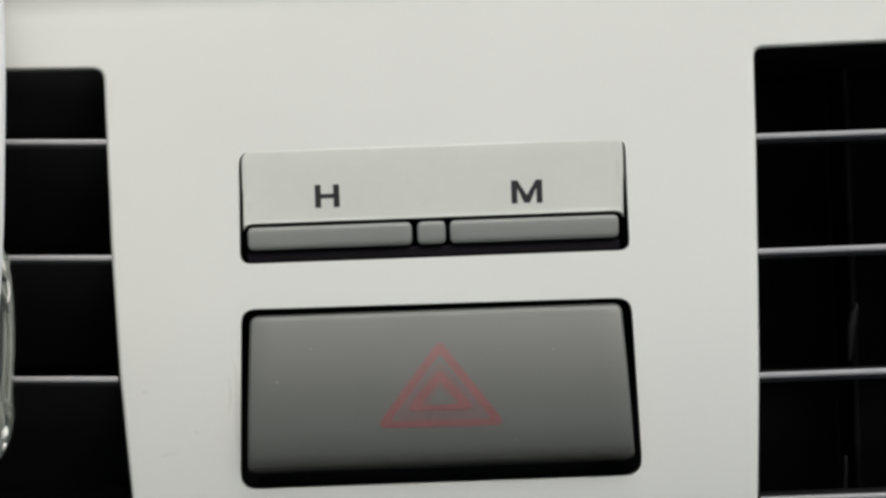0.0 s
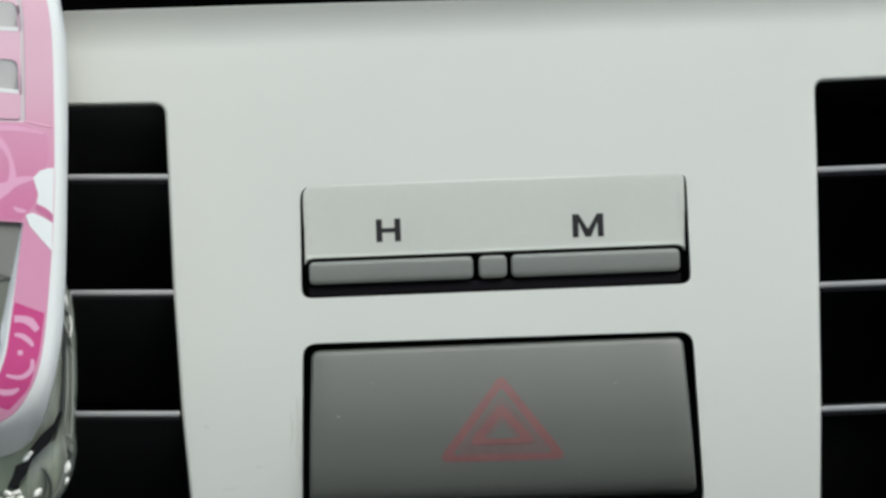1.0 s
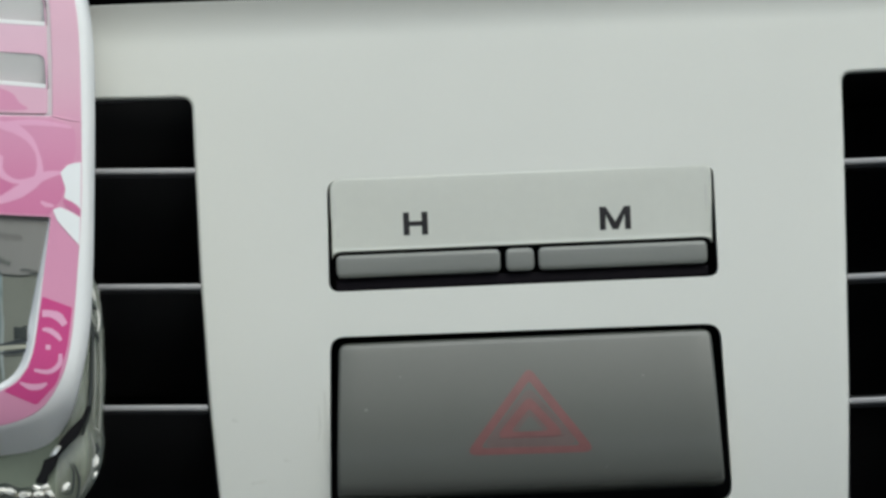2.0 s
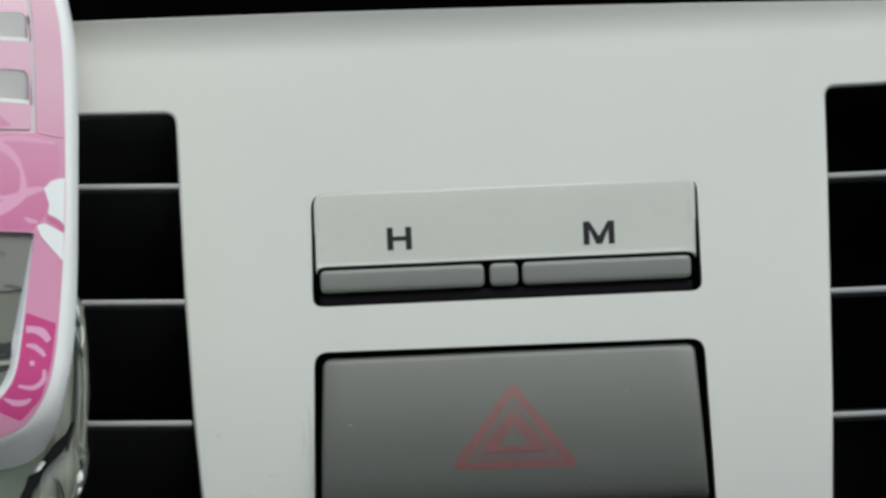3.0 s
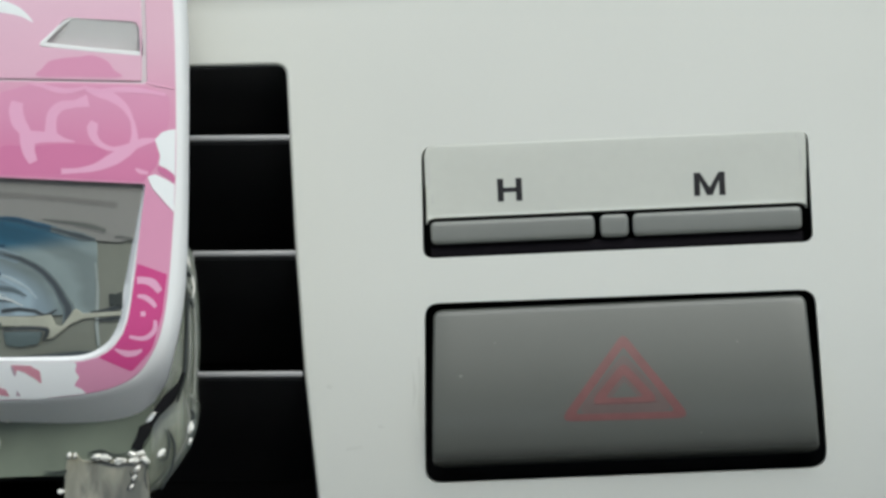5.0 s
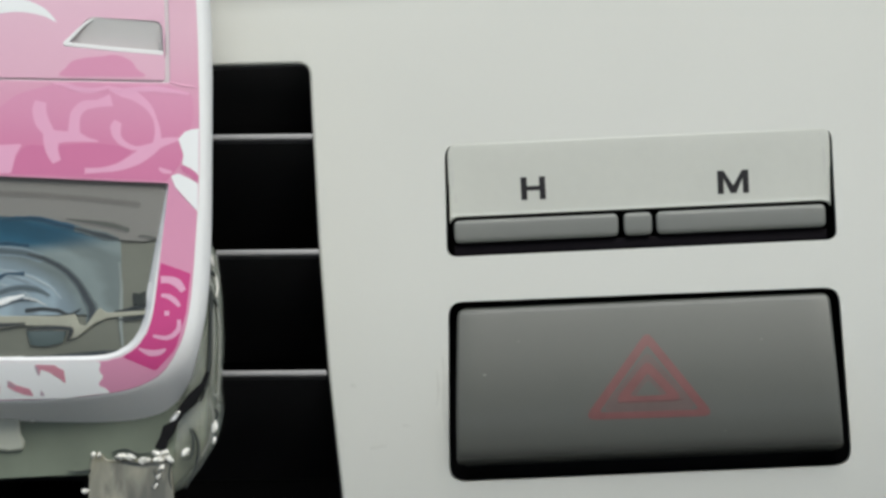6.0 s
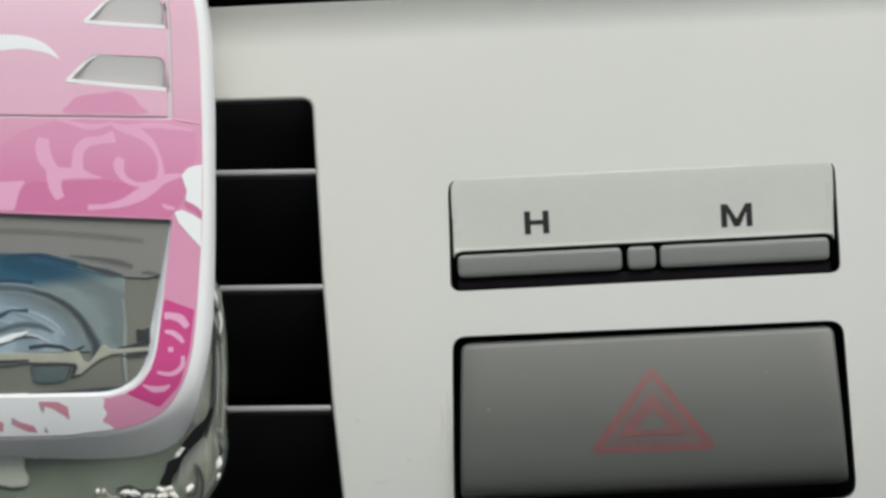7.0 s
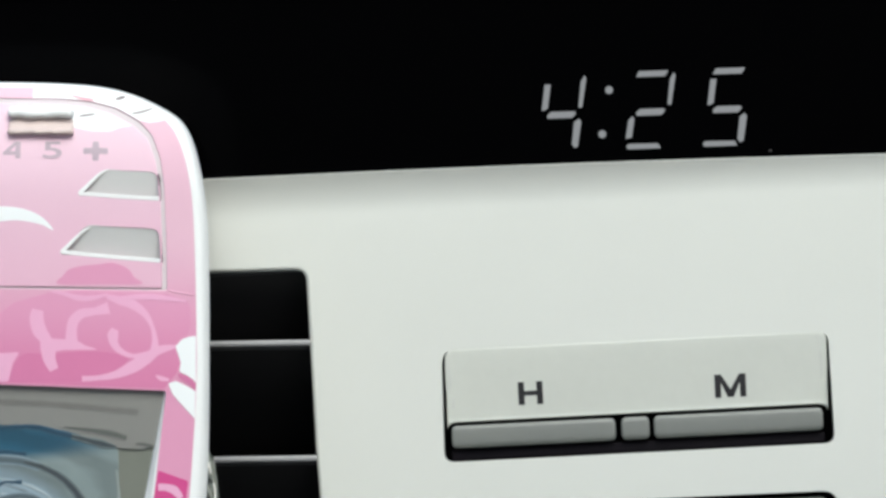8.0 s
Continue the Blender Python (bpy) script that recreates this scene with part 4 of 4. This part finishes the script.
part("liner", (plate(rounded([(-22.2, 0.6), (-20.8, -20.4), (20.8, -20.4), (22.2, 0.6)], 1.0), [spline([(-20.0, -8.6), (-16, -6.8), (-9, -5.0), (0, -4.4), (7, -4.5), (10.4, -5.5), (14.2, -6.5), (16.5, -6.75), (18.2, -6.85), (19.9, -6.95), (19.8, -12.0), (19.4, -19.2), (0, -20.0), (-19.4, -19.2)])], -23.44, 0.06, 0.03, warp=cover_warp, step=1.5)), LINER, fresh, "grey inner frame")
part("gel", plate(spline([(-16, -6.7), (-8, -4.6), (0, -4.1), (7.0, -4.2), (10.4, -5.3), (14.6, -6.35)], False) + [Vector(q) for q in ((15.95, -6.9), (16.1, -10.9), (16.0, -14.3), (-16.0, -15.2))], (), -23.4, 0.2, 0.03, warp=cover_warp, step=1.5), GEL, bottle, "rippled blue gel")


BLENDS = {}


def blend(a, b, k):
    """A gel tone between two others."""
    key = tuple(round(x + (y - x) * k, 3) for x, y in zip(a, b))
    if key not in BLENDS:
        BLENDS[key] = material("blended_gel", key, rough=0.3, grain=0.08, wear=0.4, wear_size=260, coat=0.12)
    return BLENDS[key]


def streak(name, dark, ground, points, widths, lift=0.0, label="", layers=4):
    """Soft line of painted light or shade: layers narrow as they deepen in tone."""
    for q in range(layers):
        k = (q + 1) / layers
        grow = 1.35 - 1.0 * q / layers
        line = [p + 0.09 * Vector((noise.noise(Vector((p.x, p.y, 3.0 + q))), noise.noise(Vector((p.x * 1.3, p.y * 1.3, 8.0 + q))))) for p in brush(points, [w * grow + 0.05 * (1 - k) for w in widths])]
        part(name, plate(line, (), -23.425 - 0.2 * lift - 0.003 * q, 0.02, 0.003, warp=cover_warp, step=0.8), blend(ground, dark, k), bottle, label if q == layers - 1 else "")


# Gel tones; glints, shade and refracted rings are painted with them.
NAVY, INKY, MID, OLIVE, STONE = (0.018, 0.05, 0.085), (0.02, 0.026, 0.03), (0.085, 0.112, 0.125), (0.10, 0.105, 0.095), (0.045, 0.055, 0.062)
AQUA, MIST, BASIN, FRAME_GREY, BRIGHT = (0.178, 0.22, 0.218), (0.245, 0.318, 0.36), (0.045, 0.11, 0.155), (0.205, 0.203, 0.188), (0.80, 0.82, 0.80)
streak("liner_band", (0.158, 0.154, 0.142), FRAME_GREY, [(x, -1.9 - 0.0034 * x * x) for x in range(-18, 19, 4)], [0.5] * 10, 0.25, "groove in the grey inner frame, painted as a dark band")
streak("gel_fold", NAVY, BASIN, [(4.0, -4.6), (7.1, -4.5), (9.5, -5.1), (11.8, -5.6)], [0.1, 0.35, 0.5, 0.4], 0.25, "deep blue fold in the gel, its shade painted in")
streak("gel_fold", STONE, AQUA, [(11.2, -5.5), (13.0, -5.95), (14.4, -6.3), (15.8, -6.6)], [0.35, 0.5, 0.6, 0.15], 0.3, "dark fold at the gel's edge, its shade painted in")
streak("gel_fold", OLIVE, FRAME_GREY, [(10.4, -4.55), (12.9, -4.85), (15.3, -5.25), (16.8, -5.7)], [0.12, 0.4, 0.65, 0.5], 0.3, "olive fold at the gel's edge, its shade painted in")
streak("gel_fold", OLIVE, FRAME_GREY, [(17.8, -6.3), (18.6, -6.3), (19.6, -6.5)], [0.15, 0.3, 0.15], 0.3)
streak("gel_fold", NAVY, BASIN, [(2.6, -7.2), (4.5, -7.1), (5.6, -7.25), (6.5, -7.3)], [0.2, 0.3, 0.2, 0.35], 0.0)
streak("gel_ring", MID, MIST, [(1.0, -7.95), (3.6, -7.9), (6.0, -8.1), (8.0, -8.7)], [0.6, 0.75, 0.7, 0.6], 0.03, "grey refraction ring painted in the gel")
streak("gel_ring", STONE, AQUA, [(6.4, -8.15), (8.4, -8.8), (10.2, -9.8), (11.6, -11.2), (12.5, -12.7), (13.1, -14.0), (12.75, -15.5)], [0.2, 0.5, 0.65, 0.7, 0.85, 0.95, 0.4], 0.06, "dark refraction ring painted in the gel")
for k, (a, b) in enumerate(((0.84, -0.2), (0.7, 0.1), (0.56, 0.0))):
    arc = [(2.2 + 10.0 * a * math.sin(u), -14.6 + 6.0 * a * math.cos(u) + b) for u in (0.15, 0.4, 0.65, 0.9, 1.15)]
    streak("gel_ripple", (0.2, 0.25, 0.275) if k % 2 else (0.32, 0.38, 0.405), MIST, arc, [0.05, 0.22, 0.3, 0.22, 0.05], 0.01, "faint refracted ripple painted in the gel", 3)
streak("gel_ring", NAVY, MIST, [(2.0, -11.3), (3.3, -10.75), (4.3, -10.25), (5.2, -10.25), (6.1, -10.2)], [0.4, 0.5, 0.2, 0.25, 0.4], 0.05)
streak("gel_ring", MID, MIST, [(1.5, -12.9), (3.1, -12.35), (5.2, -11.75), (7.2, -11.8), (8.8, -12.5)], [0.4, 0.6, 0.6, 0.55, 0.1], 0.05)
streak("gel_ring", STONE, MIST, [(1.5, -14.0), (3.0, -13.75), (4.4, -13.3), (6.0, -12.95), (7.6, -13.1)], [0.3, 0.4, 0.25, 0.3, 0.1], 0.05)
streak("gel_glint", BRIGHT, MIST, [(1.6, -13.75), (3.1, -13.4), (4.5, -12.9), (6.1, -12.45)], [0.3, 0.55, 0.5, 0.12], 0.09, "bright highlight painted in the gel")
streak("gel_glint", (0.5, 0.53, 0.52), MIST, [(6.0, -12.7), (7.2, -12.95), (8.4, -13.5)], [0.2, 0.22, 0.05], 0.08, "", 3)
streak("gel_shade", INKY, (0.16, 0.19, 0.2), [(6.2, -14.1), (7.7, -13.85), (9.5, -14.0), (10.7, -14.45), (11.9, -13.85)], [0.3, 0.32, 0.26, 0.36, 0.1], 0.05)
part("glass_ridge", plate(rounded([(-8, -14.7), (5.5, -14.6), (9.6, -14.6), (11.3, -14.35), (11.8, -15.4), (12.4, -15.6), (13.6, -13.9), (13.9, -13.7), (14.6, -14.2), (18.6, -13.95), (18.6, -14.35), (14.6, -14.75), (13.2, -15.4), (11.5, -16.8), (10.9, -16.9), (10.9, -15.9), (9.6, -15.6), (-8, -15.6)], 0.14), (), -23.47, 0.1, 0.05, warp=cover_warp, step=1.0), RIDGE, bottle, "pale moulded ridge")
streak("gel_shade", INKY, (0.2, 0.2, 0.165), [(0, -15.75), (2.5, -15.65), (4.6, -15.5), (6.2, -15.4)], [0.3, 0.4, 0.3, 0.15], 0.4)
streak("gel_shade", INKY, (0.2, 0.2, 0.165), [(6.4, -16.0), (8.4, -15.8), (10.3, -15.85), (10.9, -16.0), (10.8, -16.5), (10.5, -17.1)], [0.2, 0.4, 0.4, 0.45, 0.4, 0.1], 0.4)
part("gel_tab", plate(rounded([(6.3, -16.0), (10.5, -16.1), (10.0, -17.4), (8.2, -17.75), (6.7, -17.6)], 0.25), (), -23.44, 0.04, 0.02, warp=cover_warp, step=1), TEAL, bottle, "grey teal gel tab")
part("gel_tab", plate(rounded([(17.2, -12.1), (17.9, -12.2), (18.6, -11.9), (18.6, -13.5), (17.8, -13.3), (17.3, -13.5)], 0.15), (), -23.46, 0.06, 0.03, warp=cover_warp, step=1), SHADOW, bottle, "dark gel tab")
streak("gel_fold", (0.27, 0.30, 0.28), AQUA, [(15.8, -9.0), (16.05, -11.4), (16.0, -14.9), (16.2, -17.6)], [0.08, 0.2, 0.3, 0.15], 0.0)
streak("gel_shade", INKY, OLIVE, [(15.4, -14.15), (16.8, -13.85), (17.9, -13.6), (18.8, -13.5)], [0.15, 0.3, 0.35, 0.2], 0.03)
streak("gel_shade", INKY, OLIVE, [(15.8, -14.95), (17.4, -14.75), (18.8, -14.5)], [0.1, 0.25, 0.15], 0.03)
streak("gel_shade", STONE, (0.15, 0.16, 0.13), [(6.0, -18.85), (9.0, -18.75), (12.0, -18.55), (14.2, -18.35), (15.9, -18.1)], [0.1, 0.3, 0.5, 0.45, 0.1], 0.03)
# Dark and pale streaks laid on the glass for its refracted light.
for line, r, mat, label in (([(24.2, -16.6, -7.0), (24.7, -17.0, -11.0), (24.75, -17.1, -16.0), (24.5, -17.3, -20.5), (23.8, -17.4, -23.5)], 0.26, SHADOW, "dark streak of shade painted on the glass"),
                            ([(24.9, -15.6, -8.2), (25.35, -15.8, -10.5), (25.2, -15.9, -12.4), (25.5, -15.9, -16.0), (25.45, -15.9, -22.1), (25.2, -16.0, -24.5)], 0.2, PALE_STREAK, "pale streak of refracted light painted on the glass"),
                            ([(25.2, -15.6, -13.0), (25.4, -15.6, -16.0), (25.3, -15.6, -21.6)], 0.13, SHADOW, "dark streak of shade painted on the glass"),
                            ([(22.9, -17.6, -26.2), (23.6, -17.5, -28.0), (23.3, -17.6, -30.4), (22.3, -17.7, -32.6)], 0.16, SHADOW, "dark streak of shade painted on the glass"),
                            ([(24.6, -16.8, -23.0), (25.0, -16.6, -25.2), (24.6, -16.7, -27.6), (23.5, -16.9, -29.6)], 0.2, PALE_STREAK, "pale streak of refracted light painted on the glass")):
    part("glass_streak", tube(spline(line, False, 4), r), mat, bottle, label)
# Wrinkles in pale and dark tones that paint their shine and shade.
for line, r, mat in (([(24.3, -17.3, -7.6), (24.7, -17.3, -8.4), (25.0, -17.0, -9.4)], 0.2, PALE_GLINT), ([(24.4, -17.3, -9.3), (24.8, -17.2, -9.9), (25.2, -16.9, -10.5)], 0.17, SHADOW), ([(24.5, -17.3, -10.4), (24.8, -17.2, -11.4), (25.2, -17.0, -12.4)], 0.24, PALE_STREAK),
                     ([(25.2, -17.0, -10.2), (25.4, -16.8, -11.4), (25.3, -16.9, -12.6)], 0.13, PALE_GLINT), ([(24.8, -17.2, -12.5), (25.2, -17.0, -13.0), (25.4, -16.8, -13.7)], 0.17, SHADOW), ([(24.9, -17.1, -13.2), (25.05, -17.1, -16.5), (25.0, -17.1, -19.6), (24.8, -17.2, -22.0)], 0.16, PALE_STREAK),
                     ([(25.0, -17.1, -22.6), (25.4, -16.9, -23.0), (25.6, -16.7, -23.8)], 0.16, PALE_STREAK), ([(25.2, -17.0, -24.2), (25.5, -16.8, -24.8), (25.3, -16.9, -25.4)], 0.2, SHADOW)):
    part("glass_wrinkle", tube(spline(line, False, 4), r), mat, bottle, "wrinkle in the glass rim, its light and shade painted")
part("bottle_tab", plate(rounded([(2.2, -25.2), (4.9, -25.2), (5.0, -26.9), (5.5, -27.8), (5.3, -28.7), (3.7, -28.9), (2.2, -28.6), (1.9, -27.6)], [0.3, 0.3, 0.6, 0.6, 0.5, 1.0, 0.5, 0.6]), (), -18.3, 0.5, 0.3, step=1), TAB, bottle, "pale green grey moulded tab")
# Black sheet standing in for the shade in the gap behind the shell.
part("dark_gap_sheet", plate(rounded([(24.85, -20.3), (24.4, -21.6), (23.6, -23.4), (22.2, -24.8), (21.5, -25.7), (21.15, -26.7), (20.5, -27.6), (20.3, -28.5), (19.1, -28.3), (19.7, -27.1), (20.0, -26.0), (21.0, -25.5), (21.25, -24.5), (22.6, -22.7), (23.9, -21.5), (24.4, -20.3)], 0.18), (), -18.6, 0.4, 0.1, step=1), BLACK, bottle, "black sheet put in for the shade behind the shell")
# A glint beside the gap, added as a bright chip.
part("gap_glint", plate(rounded([(21.4, -24.4), (21.9, -24.5), (21.3, -25.4), (20.6, -25.7), (20.8, -25.1)], 0.12), (), -18.65, 0.3, 0.1, step=1), GLINT, bottle)
# Shade round the glints, put in as thin dark strips.
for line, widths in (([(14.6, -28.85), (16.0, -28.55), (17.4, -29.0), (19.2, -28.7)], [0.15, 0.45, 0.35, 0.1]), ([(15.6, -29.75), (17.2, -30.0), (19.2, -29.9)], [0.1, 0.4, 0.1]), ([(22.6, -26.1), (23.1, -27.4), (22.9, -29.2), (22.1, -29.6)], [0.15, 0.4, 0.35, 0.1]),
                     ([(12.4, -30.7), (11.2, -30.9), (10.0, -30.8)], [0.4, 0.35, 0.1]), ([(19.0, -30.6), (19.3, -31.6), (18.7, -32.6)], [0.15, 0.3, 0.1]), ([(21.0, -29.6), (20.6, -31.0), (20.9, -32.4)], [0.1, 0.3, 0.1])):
    part("glass_shade", plate(brush(line, [0.6 * w for w in widths]), (), -18.2, 0.2, 0.05, step=1), SHADOW, bottle, "dark strip of shade painted round the glints")
# Bright glints in the glass, added as small white lumps.
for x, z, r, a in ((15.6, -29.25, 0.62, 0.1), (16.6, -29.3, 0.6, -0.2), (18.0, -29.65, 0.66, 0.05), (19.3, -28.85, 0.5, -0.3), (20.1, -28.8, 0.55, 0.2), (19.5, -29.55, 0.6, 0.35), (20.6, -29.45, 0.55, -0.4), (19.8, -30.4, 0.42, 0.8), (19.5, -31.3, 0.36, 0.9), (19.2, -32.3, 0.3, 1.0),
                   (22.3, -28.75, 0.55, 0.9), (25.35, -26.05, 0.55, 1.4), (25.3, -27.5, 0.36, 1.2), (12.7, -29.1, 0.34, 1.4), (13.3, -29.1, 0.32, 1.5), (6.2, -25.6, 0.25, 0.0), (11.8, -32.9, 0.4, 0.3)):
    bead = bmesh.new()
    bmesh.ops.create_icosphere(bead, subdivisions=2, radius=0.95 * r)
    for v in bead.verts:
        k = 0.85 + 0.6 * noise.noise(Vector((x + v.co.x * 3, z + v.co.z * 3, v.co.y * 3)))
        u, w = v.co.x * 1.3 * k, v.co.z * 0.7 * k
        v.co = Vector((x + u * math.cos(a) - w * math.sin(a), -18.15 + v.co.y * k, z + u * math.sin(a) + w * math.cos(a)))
    part("glint_bead", bead, PALE_GLINT, bottle)
part("clip", block(-5, 5, -7.0, 9.0, -11.6, -9.4, 0.4), BLACK, fresh, "black vent clip jaw")
part("clip", block(-5, 5, -7.0, 9.0, -8.1, -6.9, 0.4), BLACK, fresh, "black vent clip jaw")

# ---- dashboard and cabin ----
pad = bmesh.new()
profile = [(-6, 57), (-8, 54.5), (-6, 52.4), (-3, 51.4), (3, 51), (3, 46), (60, 46), (420, 120), (420, 175), (160, 120), (40, 72), (0, 61)]
ends = [[pad.verts.new((x, y, z)) for y, z in profile] for x in (-650, -300, 0, 300, 650)]
for a, b in zip(ends, ends[1:]):
    bridge(pad, a, b)
pad.faces.new(ends[0])
pad.faces.new(ends[-1])
bmesh.ops.recalc_face_normals(pad, faces=pad.faces)
solid("dashboard_top", pad, GRAINED, "black grained dashboard top pad above the clock", "dashboard", "structure", smooth=50)
for x0, x1 in ((-650, -106), (106, 650)):
    solid("dashboard_side", block(x0, x1, 8, 300, -150, 56, 12, 4), GRAINED, "black grained dashboard beside the fascia panel", "dashboard", "structure")
solid("dashboard_back", block(-106, 106, 50, 60, -150, 46, 0), BLACK, "black dashboard body behind the fascia panel", "dashboard", "structure")
solid("centre_console", block(-115, 115, -5, 120, -330, -66, 10, 3), GRAINED, "black grained centre console below the fascia panel", "console", "structure")


def slab(name, x0, x1, y0, y1, z0, z1, mat=CLOTH, label="plain grey car cabin trim", category="cabin wall"):
    bm = block(x0 * 1000, x1 * 1000, y0 * 1000, y1 * 1000, z0 * 1000, z1 * 1000, 0)
    solid(name, bm, mat, label, category, "structure", m=Matrix.Identity(4))


# Unseen cabin, added to shape the light: open above, dark at the sides.
slab("floor", -0.75, 0.75, -1.7, 0.6, 0.20, 0.24, BOUNCE_TRIM, "unseen car floor, made beige grey to bounce light up", "floor")
slab("ceiling", -0.62, 0.62, -1.6, -0.42, 1.42, 1.45, CLOTH, "unseen light grey car roof lining, cut back for top light", "ceiling")
slab("wall_rear", -0.75, 0.75, -1.74, -1.7, 0.24, 1.16, BOUNCE_TRIM, "unseen rear cabin wall, made beige grey to bounce light", "cabin wall")
slab("wall_front", -0.75, 0.75, 0.6, 0.64, 0.24, 0.95, GRAINED, "dark firewall below the windscreen", "cabin wall")
for s, name in ((-1, "wall_left"), (1, "wall_right")):
    slab(name, min(s * 0.71, s * 0.75), max(s * 0.71, s * 0.75), -1.7, 0.6, 0.24, 0.92, GRAINED, "unseen car door trim, dark to keep low light down", "cabin wall")
for x in (-0.66, 0.66):
    slab("pillar", x - 0.04, x + 0.04, -0.62, -0.50, 0.92, 1.42, CLOTH, "grey car door pillar", "pillar")
